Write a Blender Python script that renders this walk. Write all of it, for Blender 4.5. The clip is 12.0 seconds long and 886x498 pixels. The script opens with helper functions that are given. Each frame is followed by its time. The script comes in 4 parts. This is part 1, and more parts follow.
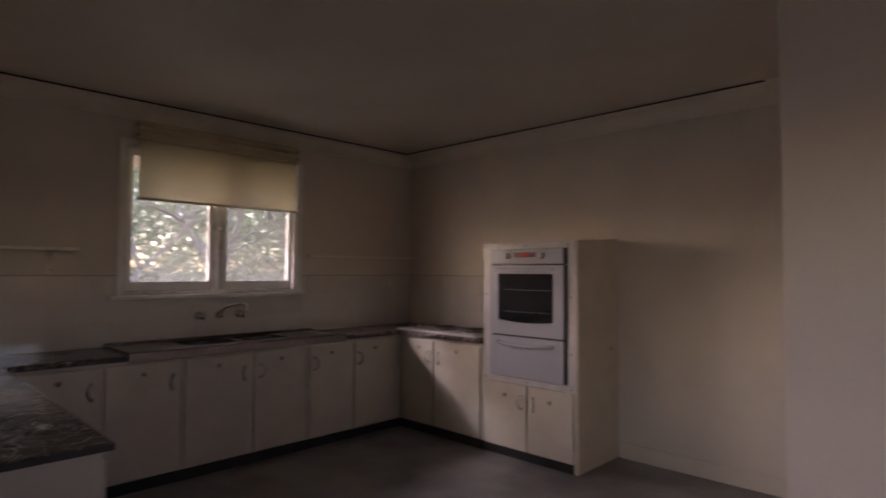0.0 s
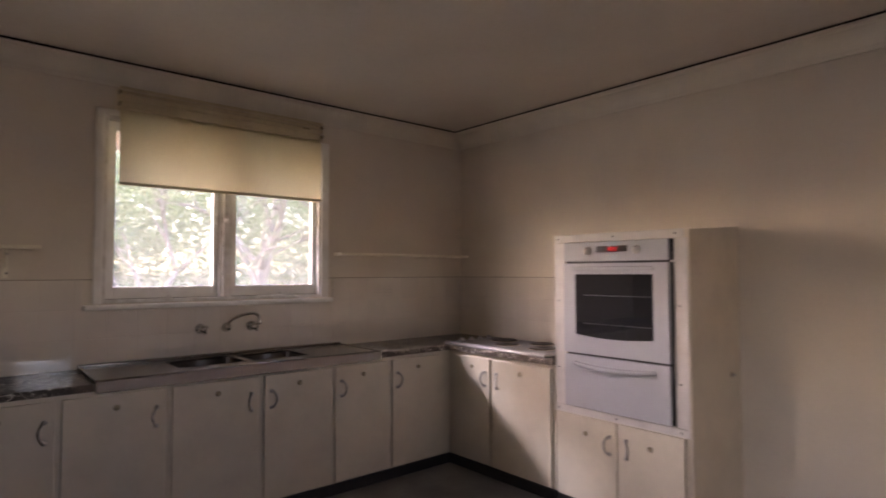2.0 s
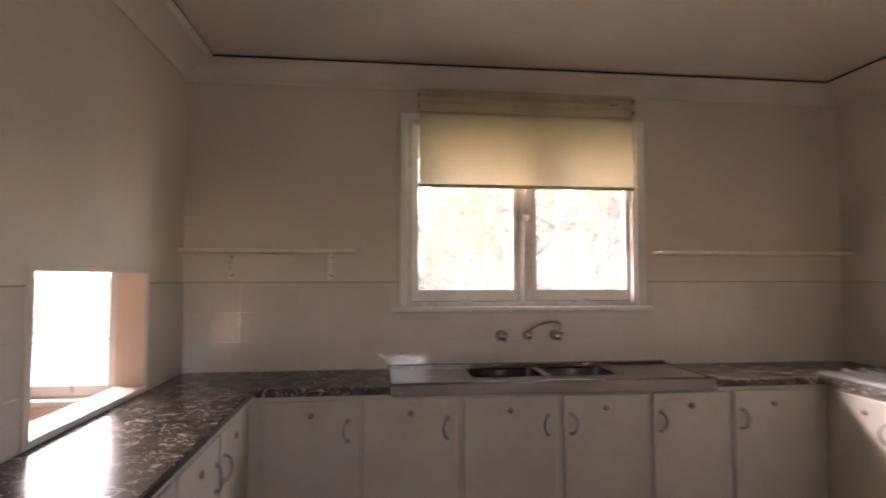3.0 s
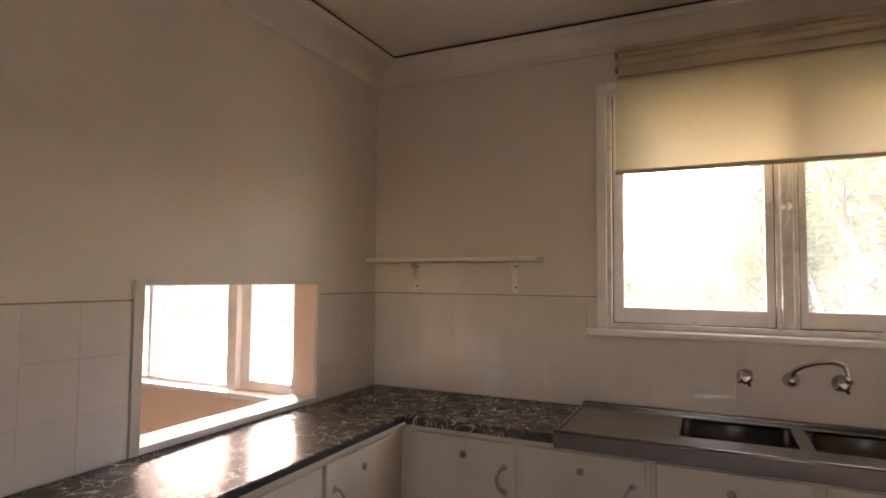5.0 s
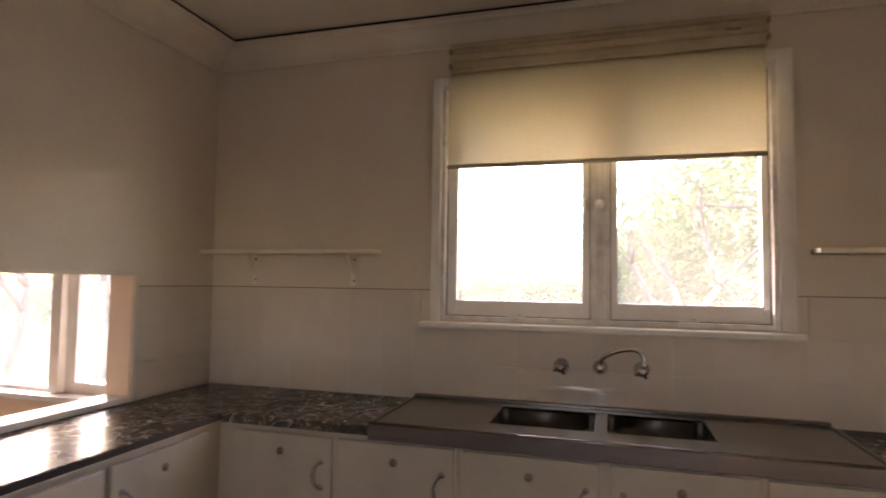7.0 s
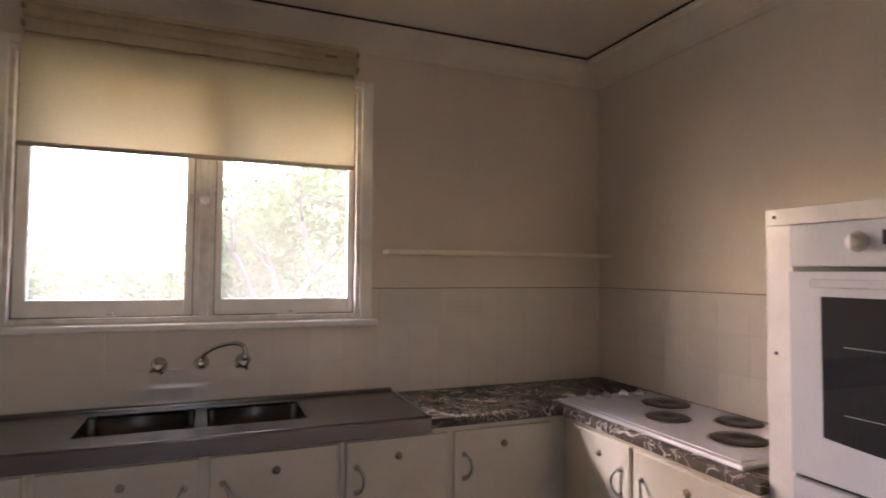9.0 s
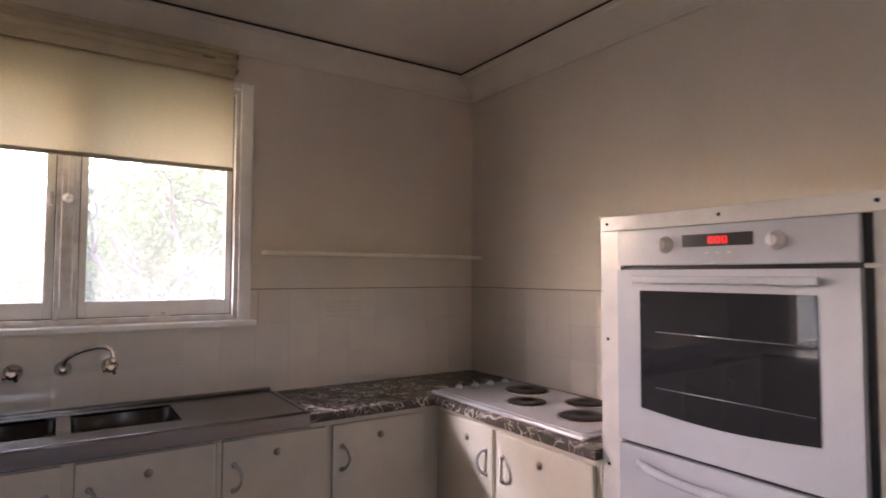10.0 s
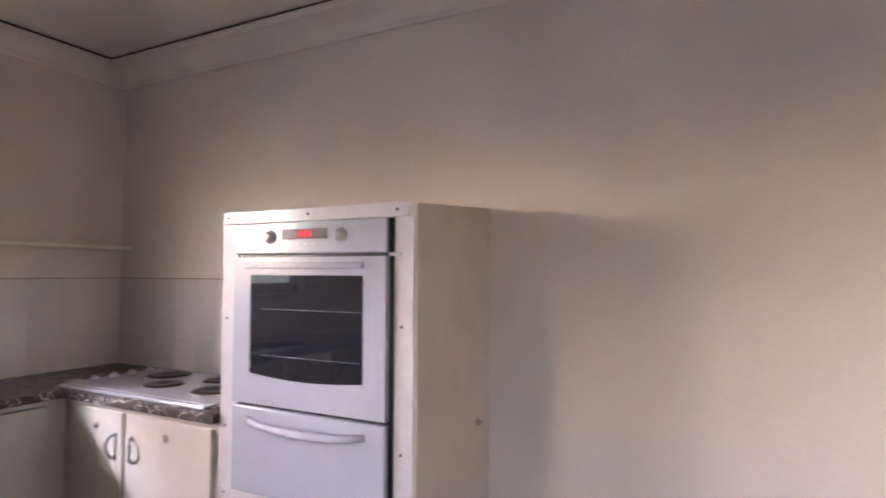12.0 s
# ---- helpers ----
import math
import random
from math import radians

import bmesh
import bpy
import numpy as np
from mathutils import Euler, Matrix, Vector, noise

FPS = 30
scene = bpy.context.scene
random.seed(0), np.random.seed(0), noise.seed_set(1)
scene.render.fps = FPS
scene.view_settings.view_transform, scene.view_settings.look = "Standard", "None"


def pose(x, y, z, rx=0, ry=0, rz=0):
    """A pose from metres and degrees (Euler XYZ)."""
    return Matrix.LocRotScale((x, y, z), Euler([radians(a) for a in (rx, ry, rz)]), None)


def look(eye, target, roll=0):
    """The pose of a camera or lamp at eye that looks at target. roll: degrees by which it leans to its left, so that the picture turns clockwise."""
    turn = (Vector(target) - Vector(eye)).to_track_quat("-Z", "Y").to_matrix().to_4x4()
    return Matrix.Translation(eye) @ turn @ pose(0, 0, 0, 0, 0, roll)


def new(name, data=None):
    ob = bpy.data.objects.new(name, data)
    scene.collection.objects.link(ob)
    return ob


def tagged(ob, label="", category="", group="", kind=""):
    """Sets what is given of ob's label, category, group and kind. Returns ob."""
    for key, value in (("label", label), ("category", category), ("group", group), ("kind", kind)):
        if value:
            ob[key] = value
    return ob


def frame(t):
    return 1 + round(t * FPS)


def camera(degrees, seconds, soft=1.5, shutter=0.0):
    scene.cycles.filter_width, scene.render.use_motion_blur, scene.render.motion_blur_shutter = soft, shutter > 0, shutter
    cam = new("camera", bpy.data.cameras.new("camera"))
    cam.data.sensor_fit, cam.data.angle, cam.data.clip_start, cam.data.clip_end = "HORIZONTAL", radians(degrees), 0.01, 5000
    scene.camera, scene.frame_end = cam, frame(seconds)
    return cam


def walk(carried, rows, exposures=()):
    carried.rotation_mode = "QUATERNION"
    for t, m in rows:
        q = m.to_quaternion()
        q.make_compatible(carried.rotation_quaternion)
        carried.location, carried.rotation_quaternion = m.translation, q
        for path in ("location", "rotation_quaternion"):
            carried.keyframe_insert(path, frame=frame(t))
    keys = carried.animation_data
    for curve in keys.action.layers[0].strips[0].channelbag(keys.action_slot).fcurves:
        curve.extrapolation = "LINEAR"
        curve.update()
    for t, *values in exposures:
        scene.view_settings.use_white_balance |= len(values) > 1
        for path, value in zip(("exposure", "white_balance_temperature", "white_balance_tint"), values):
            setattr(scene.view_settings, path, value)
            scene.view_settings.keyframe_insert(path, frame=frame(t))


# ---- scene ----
cam = camera(75.5, 12.0, soft=1.75, shutter=0.35)
PATH = [
    (0, (4.912, -4.502, 1.495), (3.518, -3.07, 1.573), 0.3),
    (0.5, (4.787, -4.384, 1.514), (3.69, -2.713, 1.589), 0.1),
    (1, (4.616, -4.11, 1.515), (3.55, -2.419, 1.588), 0.1),
    (1.5, (4.376, -3.963, 1.515), (3.156, -2.38, 1.586), 0.0),
    (2, (4.119, -3.757, 1.489), (2.602, -2.456, 1.572), -0.1),
    (2.5, (3.929, -3.53, 1.466), (2.138, -2.644, 1.56), -0.1),
    (3, (3.647, -3.253, 1.477), (1.664, -3.016, 1.577), 0.0),
    (3.5, (3.365, -3.114, 1.452), (1.373, -3.26, 1.56), 0.2),
    (3.7, (3.269, -3.032, 1.48), (1.293, -3.323, 1.585), 0.4),
    (5.3, (2.923, -2.507, 1.533), (1.131, -3.389, 1.64), 0.6),
    (5.5, (2.912, -2.483, 1.526), (1.119, -3.362, 1.634), 0.8),
    (6, (2.872, -2.414, 1.516), (1.071, -3.278, 1.624), 0.8),
    (6.5, (2.818, -2.341, 1.479), (0.969, -3.092, 1.604), 0.9),
    (7, (2.785, -2.224, 1.49), (0.869, -2.783, 1.605), 0.8),
    (7.5, (2.794, -2.153, 1.441), (0.816, -2.404, 1.596), 0.9),
    (7.7, (2.828, -2.175, 1.503), (0.834, -2.27, 1.619), 0.7),
    (9.3, (2.945, -2.245, 1.538), (1.156, -1.356, 1.629), 0.3),
    (9.5, (2.972, -2.245, 1.537), (1.222, -1.282, 1.629), 0.2),
    (10, (3.077, -2.288, 1.527), (1.416, -1.178, 1.618), 0.2),
    (10.5, (3.231, -2.336, 1.512), (1.662, -1.099, 1.603), 0.2),
    (11, (3.407, -2.349, 1.504), (1.964, -0.967, 1.589), 0.3),
    (11.5, (3.52, -2.347, 1.503), (2.294, -0.769, 1.586), 0.2),
    (12, (3.576, -2.354, 1.488), (2.66, -0.578, 1.572), 0.2),
]
EXPOSURES = [
    (0.0, 3.12, 7550, 40), (0.5, 3.48, 7500, 40), (1.0, 3.74, 7450, 40), (1.5, 4.02, 7500, 38), (2.0, 4.28, 7600, 38), (2.5, 4.50, 7700, 38), (3.5, 4.90, 8300, 37), (5.5, 4.75, 8600, 36),
    (6.5, 4.62, 8600, 36), (7.0, 4.55, 8600, 36), (7.5, 4.47, 8600, 37), (9.5, 4.63, 7300, 36), (10.5, 4.78, 6900, 36), (12.0, 5.06, 6350, 35),
]
walk(cam, [(t, look(eye, target, roll)) for t, eye, target, roll in PATH], EXPOSURES)

# ---- world and sun ----
world = bpy.data.worlds.new("world")
scene.world = world
world.use_nodes = True
wn, wl = world.node_tree.nodes, world.node_tree.links
sky = wn.new("ShaderNodeTexSky")
sky.sky_type, sky.sun_disc = "NISHITA", False
sky.sun_elevation, sky.sun_rotation = radians(28), radians(222)
sky.air_density, sky.dust_density = 1.0, 0.8
wn["Background"].inputs["Strength"].default_value = 0.15
wl.new(sky.outputs["Color"], wn["Background"].inputs["Color"])

sun = new("sun", bpy.data.lights.new("sun", "SUN"))
sun.data.energy, sun.data.angle, sun.data.color = 0.19, radians(7.0), (0.72, 0.85, 1.0)
sun.matrix_world = look((-5.91, -6.56, 4.69), (0, 0, 0))


def sky_portal(name, centre, inward, width, height):
    """Guides the sampling of the sky through a window's opening."""
    ob = new(name, bpy.data.lights.new(name, "AREA"))
    ob.data.shape, ob.data.size, ob.data.size_y = "RECTANGLE", width, height
    ob.data.cycles.is_portal = True
    ob.matrix_world = look(centre, Vector(centre) + Vector(inward))


sky_portal("kitchen_window_portal", (-0.16, -2.283, 1.9), (1, 0, 0), 1.54, 1.2)
sky_portal("dining_window_portal", (-0.16, -6.3, 1.25), (1, 0, 0), 3.2, 0.95)
sky_portal("fill_doorway_portal", (4.575, -6.34, 1.10), (0, 1, 0), 0.55, 2.20)
sky_portal("fill_opening_portal", (6.64, -2.65, 1.825), (-1, 0, 0), 0.6, 0.65)


# ---- materials ----
def material(name, base, rough=0.6, var=0.12, scale=3.0, fine=60.0, bump=0.06, metal=0.0, tint=None, piece=0.0, coat=0.0, streak=None):
    m = bpy.data.materials.new(name)
    m.use_nodes = True
    n, l = m.node_tree.nodes, m.node_tree.links
    b = n["Principled BSDF"]
    geo = n.new("ShaderNodeNewGeometry")
    place = geo.outputs["Position"]
    if streak:
        mp = n.new("ShaderNodeMapping")
        mp.inputs["Scale"].default_value = streak
        l.new(place, mp.inputs["Vector"])
        place = mp.outputs["Vector"]
    big, small = n.new("ShaderNodeTexNoise"), n.new("ShaderNodeTexNoise")
    for t, s, d in ((big, scale, 5), (small, fine, 3)):
        t.inputs["Scale"].default_value, t.inputs["Detail"].default_value = s, d
        l.new(place, t.inputs["Vector"])
    dark = tint or [c * (1 - 2.2 * var) for c in base]
    r1 = n.new("ShaderNodeMapRange")
    r1.inputs["From Min"].default_value, r1.inputs["From Max"].default_value = 0.42, 0.72
    l.new(big.outputs["Fac"], r1.inputs["Value"])
    mix = n.new("ShaderNodeMixRGB")
    mix.inputs[1].default_value, mix.inputs[2].default_value = (*base, 1), (*dark, 1)
    l.new(r1.outputs["Result"], mix.inputs[0])
    fine_mix = n.new("ShaderNodeMixRGB")
    fine_mix.blend_type = "MULTIPLY"
    fine_mix.inputs[0].default_value = min(1.0, var * 2)
    r2 = n.new("ShaderNodeMapRange")
    r2.inputs["From Min"].default_value, r2.inputs["From Max"].default_value, r2.inputs["To Min"].default_value = 0.3, 0.6, 0.72
    l.new(small.outputs["Fac"], r2.inputs["Value"])
    l.new(mix.outputs[0], fine_mix.inputs[1])
    l.new(r2.outputs["Result"], fine_mix.inputs[2])
    out = fine_mix.outputs[0]
    if piece:
        info = n.new("ShaderNodeObjectInfo")
        hsv = n.new("ShaderNodeHueSaturation")
        r3 = n.new("ShaderNodeMapRange")
        r3.inputs["To Min"].default_value, r3.inputs["To Max"].default_value = 1 - piece, 1 + piece * 0.5
        l.new(info.outputs["Random"], r3.inputs["Value"])
        l.new(r3.outputs["Result"], hsv.inputs["Value"])
        l.new(out, hsv.inputs["Color"])
        out = hsv.outputs["Color"]
    l.new(out, b.inputs["Base Color"])
    r4 = n.new("ShaderNodeMapRange")
    r4.inputs["To Min"].default_value, r4.inputs["To Max"].default_value = max(0.02, rough * 0.8), min(1.0, rough * 1.2)
    l.new(big.outputs["Fac"], r4.inputs["Value"])
    l.new(r4.outputs["Result"], b.inputs["Roughness"])
    b.inputs["Metallic"].default_value, b.inputs["Coat Weight"].default_value = metal, coat
    if bump:
        bp = n.new("ShaderNodeBump")
        bp.inputs["Strength"].default_value, bp.inputs["Distance"].default_value = bump, 0.004
        l.new(small.outputs["Fac"], bp.inputs["Height"])
        l.new(bp.outputs["Normal"], b.inputs["Normal"])
    return m


WALL = material("cream_wall_paint", (0.75, 0.67, 0.57), 0.62, 0.05, 1.3, 45, 0.10)
CEIL = material("ceiling_paint", (0.68, 0.61, 0.52), 0.7, 0.05, 1.0, 30, 0.06)
CORNICE = material("cornice_plaster", (0.76, 0.70, 0.60), 0.6, 0.05, 3, 60, 0.05)
PEACH = material("peach_wall_paint", (0.92, 0.72, 0.57), 0.65, 0.05, 1.2, 50, 0.08)
HALL = material("pinkish_wall_paint", (0.84, 0.73, 0.65), 0.62, 0.05, 1.2, 50, 0.08)
CAB = material("cream_cabinet_enamel", (0.66, 0.59, 0.48), 0.36, 0.05, 4, 25, 0.03)
WHITE = material("white_window_paint", (0.85, 0.83, 0.79), 0.42, 0.05, 8, 60, 0.06, tint=(0.77, 0.74, 0.69))
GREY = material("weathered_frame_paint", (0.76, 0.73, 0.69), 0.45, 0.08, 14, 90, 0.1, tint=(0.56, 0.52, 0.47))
PELMET = material("yellowed_pelmet_paint", (0.66, 0.56, 0.38), 0.5, 0.07, 6, 50, 0.05)
SHELF = material("shelf_paint", (0.88, 0.82, 0.68), 0.45, 0.05, 6, 50, 0.04)
KICK = material("black_kickboard", (0.018, 0.016, 0.016), 0.55, 0.2, 8, 60, 0.05)
GRIME = material("dark_gap", (0.03, 0.02, 0.015), 0.9, 0.2, 20, 80, 0.0)
GAP = material("dark_brown_gap", (0.13, 0.10, 0.08), 0.8, 0.15, 20, 80, 0.05)
EDGE = material("worn_dark_edging", (0.055, 0.045, 0.04), 0.4, 0.15, 12, 80, 0.05)
OVEN = material("white_oven_enamel", (0.47, 0.475, 0.51), 0.22, 0.02, 5, 40, 0.0, coat=0.2)
TRIM = material("white_metal_trim", (0.64, 0.61, 0.58), 0.3, 0.05, 12, 80, 0.03, coat=0.2)
DARK = material("black_plastic", (0.012, 0.012, 0.014), 0.3, 0.1, 20, 80, 0.0)
BURNER = material("black_cast_iron", (0.022, 0.018, 0.017), 0.5, 0.25, 30, 160, 0.15)
STEEL = material("brushed_steel", (0.27, 0.25, 0.235), 0.24, 0.08, 3, 70, 0.04, metal=1.0, streak=(14, 1, 14))
# darker, duller copy of the sink steel; the bowls' shade is in its colour
BOWL = material("shaded_bowl_steel", (0.13, 0.12, 0.112), 0.40, 0.1, 4, 80, 0.03, metal=1.0)
CHROME = material("worn_chrome", (0.72, 0.70, 0.68), 0.14, 0.1, 30, 150, 0.02, metal=1.0)
PEWTER = material("dull_pewter_handle", (0.52, 0.50, 0.48), 0.32, 0.15, 40, 150, 0.05, metal=1.0)
BRASS = material("tarnished_button", (0.42, 0.35, 0.24), 0.45, 0.2, 60, 200, 0.1, metal=0.6)
TILE = material("cream_wall_tile", (0.75, 0.68, 0.60), 0.07, 0.03, 2.5, 14, 0.02, piece=0.03, coat=0.3)
GROUT = material("tile_grout", (0.69, 0.62, 0.54), 0.8, 0.1, 5, 90, 0.1, tint=(0.52, 0.45, 0.38))
JOINT = material("grimy_shadow_line", (0.34, 0.27, 0.21), 0.8, 0.12, 9, 90, 0.1, tint=(0.20, 0.15, 0.11))
FLOOR = material("grey_vinyl_floor", (0.27, 0.255, 0.24), 0.30, 0.2, 2.2, 30, 0.05, tint=(0.13, 0.122, 0.118))
BARK = material("grey_gum_bark", (0.10, 0.088, 0.075), 0.85, 0.15, 3, 30, 0.3)
EAVE = material("pinkish_eave_paint", (0.55, 0.42, 0.36), 0.7, 0.08, 3, 40, 0.1)
GRASS = material("dry_grass_ground", (0.20, 0.18, 0.10), 0.9, 0.2, 0.6, 12, 0.3, tint=(0.10, 0.11, 0.05))


def glowing(name, color, strength):
    m = bpy.data.materials.new(name)
    m.use_nodes = True
    b = m.node_tree.nodes["Principled BSDF"]
    b.inputs["Base Color"].default_value = (0.02, 0, 0, 1)
    b.inputs["Emission Color"].default_value, b.inputs["Emission Strength"].default_value = (*color, 1), strength
    return m


LED = glowing("red_clock_digits", (1.0, 0.02, 0.015), 0.12)


def glass(name, tint, rough=0.0):
    m = bpy.data.materials.new(name)
    m.use_nodes = True
    b = m.node_tree.nodes["Principled BSDF"]
    b.inputs["Base Color"].default_value = (*tint, 1)
    b.inputs["Transmission Weight"].default_value, b.inputs["Roughness"].default_value, b.inputs["IOR"].default_value = 1.0, rough, 1.45
    return m


GLASS = glass("window_glass", (0.96, 0.97, 0.96))
gn, gl = GLASS.node_tree.nodes, GLASS.node_tree.links
dust, dusty, film, spread = gn.new("ShaderNodeBsdfTranslucent"), gn.new("ShaderNodeMixShader"), gn.new("ShaderNodeTexNoise"), gn.new("ShaderNodeMapRange")
dust.inputs["Color"].default_value = (0.90, 0.89, 0.86, 1)
film.inputs["Scale"].default_value = 6.0
spread.inputs["To Min"].default_value, spread.inputs["To Max"].default_value = 0.018, 0.070
gl.new(film.outputs["Fac"], spread.inputs["Value"])
gl.new(spread.outputs["Result"], dusty.inputs[0])
gl.new(gn["Principled BSDF"].outputs[0], dusty.inputs[1])
gl.new(dust.outputs[0], dusty.inputs[2])
gl.new(dusty.outputs[0], gn["Material Output"].inputs["Surface"])
OVEN_GLASS = bpy.data.materials.new("smoked_oven_glass")
OVEN_GLASS.use_nodes = True
ob_ = OVEN_GLASS.node_tree.nodes["Principled BSDF"]
ob_.inputs["Base Color"].default_value, ob_.inputs["Roughness"].default_value = (0.018, 0.018, 0.021, 1), 0.04
ob_.inputs["Coat Weight"].default_value = 0.5


def blind_cloth():
    """Thin cream cloth that lets daylight through."""
    m = bpy.data.materials.new("cream_blind_cloth")
    m.use_nodes = True
    n, l = m.node_tree.nodes, m.node_tree.links
    for node in [x for x in n if x.type == "BSDF_PRINCIPLED"]:
        n.remove(node)
    geo, noi, fib = n.new("ShaderNodeNewGeometry"), n.new("ShaderNodeTexNoise"), n.new("ShaderNodeTexNoise")
    noi.inputs["Scale"].default_value, fib.inputs["Scale"].default_value = 2.6, 220
    l.new(geo.outputs["Position"], noi.inputs["Vector"])
    l.new(geo.outputs["Position"], fib.inputs["Vector"])
    mix = n.new("ShaderNodeMixRGB")
    mix.inputs[1].default_value, mix.inputs[2].default_value = (0.87, 0.79, 0.57, 1), (0.76, 0.68, 0.47, 1)
    l.new(noi.outputs["Fac"], mix.inputs[0])
    mul = n.new("ShaderNodeMixRGB")
    mul.blend_type, mul.inputs[0].default_value = "MULTIPLY", 0.25
    l.new(mix.outputs[0], mul.inputs[1])
    l.new(fib.outputs["Fac"], mul.inputs[2])
    d, t, s = n.new("ShaderNodeBsdfDiffuse"), n.new("ShaderNodeBsdfTranslucent"), n.new("ShaderNodeMixShader")
    s.inputs[0].default_value = 0.22
    l.new(mul.outputs[0], d.inputs["Color"])
    l.new(mul.outputs[0], t.inputs["Color"])
    l.new(d.outputs[0], s.inputs[1])
    l.new(t.outputs[0], s.inputs[2])
    l.new(s.outputs[0], n["Material Output"].inputs["Surface"])
    return m


CLOTH = blind_cloth()


def leaf_material():
    """Thin leaves that glow where the sun stands behind them."""
    m = bpy.data.materials.new("grey_green_leaves")
    m.use_nodes = True
    n, l = m.node_tree.nodes, m.node_tree.links
    for node in [x for x in n if x.type == "BSDF_PRINCIPLED"]:
        n.remove(node)
    geo, noi = n.new("ShaderNodeNewGeometry"), n.new("ShaderNodeTexNoise")
    noi.inputs["Scale"].default_value = 0.8
    l.new(geo.outputs["Position"], noi.inputs["Vector"])
    mix = n.new("ShaderNodeMixRGB")
    mix.inputs[1].default_value, mix.inputs[2].default_value = (0.100, 0.145, 0.072, 1), (0.150, 0.190, 0.108, 1)
    l.new(noi.outputs["Fac"], mix.inputs[0])
    hue = n.new("ShaderNodeHueSaturation")
    rnd = n.new("ShaderNodeMapRange")
    rnd.inputs["To Min"].default_value, rnd.inputs["To Max"].default_value = 0.75, 1.25
    l.new(geo.outputs["Random Per Island"], rnd.inputs["Value"])
    l.new(rnd.outputs["Result"], hue.inputs["Value"])
    l.new(mix.outputs[0], hue.inputs["Color"])
    d, t, s = n.new("ShaderNodeBsdfDiffuse"), n.new("ShaderNodeBsdfTranslucent"), n.new("ShaderNodeMixShader")
    s.inputs[0].default_value = 0.5
    l.new(hue.outputs[0], d.inputs["Color"])
    l.new(hue.outputs[0], t.inputs["Color"])
    l.new(d.outputs[0], s.inputs[1])
    l.new(t.outputs[0], s.inputs[2])
    l.new(s.outputs[0], n["Material Output"].inputs["Surface"])
    return m


LEAF = leaf_material()


def marble_laminate():
    """Dark brown-grey laminate with pale scribbled veins."""
    m = bpy.data.materials.new("dark_marbled_laminate")
    m.use_nodes = True
    n, l = m.node_tree.nodes, m.node_tree.links
    b = n["Principled BSDF"]
    geo = n.new("ShaderNodeNewGeometry")
    veins = []
    for scale, width, off in ((5.5, 0.016, 0.0), (9.0, 0.015, 5.0), (15.0, 0.016, 11.0)):
        mp = n.new("ShaderNodeMapping")
        mp.inputs["Location"].default_value = (off, off * 0.7, off * 0.3)
        l.new(geo.outputs["Position"], mp.inputs["Vector"])
        t = n.new("ShaderNodeTexNoise")
        t.inputs["Scale"].default_value, t.inputs["Detail"].default_value, t.inputs["Distortion"].default_value = scale, 1.0, 1.6
        l.new(mp.outputs[0], t.inputs["Vector"])
        sub = n.new("ShaderNodeMath")
        sub.operation = "SUBTRACT"
        sub.inputs[1].default_value = 0.5
        l.new(t.outputs["Fac"], sub.inputs[0])
        ab = n.new("ShaderNodeMath")
        ab.operation = "ABSOLUTE"
        l.new(sub.outputs[0], ab.inputs[0])
        r = n.new("ShaderNodeMapRange")
        r.inputs["From Min"].default_value, r.inputs["From Max"].default_value = width, width * 0.2
        l.new(ab.outputs[0], r.inputs["Value"])
        gate = n.new("ShaderNodeTexNoise")
        gate.inputs["Scale"].default_value = scale * 0.9
        l.new(mp.outputs[0], gate.inputs["Vector"])
        gr = n.new("ShaderNodeMapRange")
        gr.inputs["From Min"].default_value, gr.inputs["From Max"].default_value = 0.44, 0.58
        l.new(gate.outputs["Fac"], gr.inputs["Value"])
        mm = n.new("ShaderNodeMath")
        mm.operation = "MULTIPLY"
        l.new(r.outputs["Result"], mm.inputs[0])
        l.new(gr.outputs["Result"], mm.inputs[1])
        veins.append(mm)
    mx = n.new("ShaderNodeMath")
    mx.operation = "MAXIMUM"
    l.new(veins[0].outputs[0], mx.inputs[0])
    l.new(veins[1].outputs[0], mx.inputs[1])
    mx2 = n.new("ShaderNodeMath")
    mx2.operation = "MAXIMUM"
    l.new(mx.outputs[0], mx2.inputs[0])
    l.new(veins[2].outputs[0], mx2.inputs[1])
    base = n.new("ShaderNodeTexNoise")
    base.inputs["Scale"].default_value, base.inputs["Detail"].default_value = 14, 6
    l.new(geo.outputs["Position"], base.inputs["Vector"])
    c1 = n.new("ShaderNodeMixRGB")
    c1.inputs[1].default_value, c1.inputs[2].default_value = (0.030, 0.025, 0.022, 1), (0.15, 0.125, 0.105, 1)
    l.new(base.outputs["Fac"], c1.inputs[0])
    c2 = n.new("ShaderNodeMixRGB")
    c2.inputs[2].default_value = (0.66, 0.60, 0.53, 1)
    l.new(mx2.outputs[0], c2.inputs[0])
    l.new(c1.outputs[0], c2.inputs[1])
    l.new(c2.outputs[0], b.inputs["Base Color"])
    b.inputs["Roughness"].default_value, b.inputs["Specular IOR Level"].default_value = 0.24, 0.10
    return m


MARBLE = marble_laminate()


# ---- helpers for meshes ----
BASE = {}


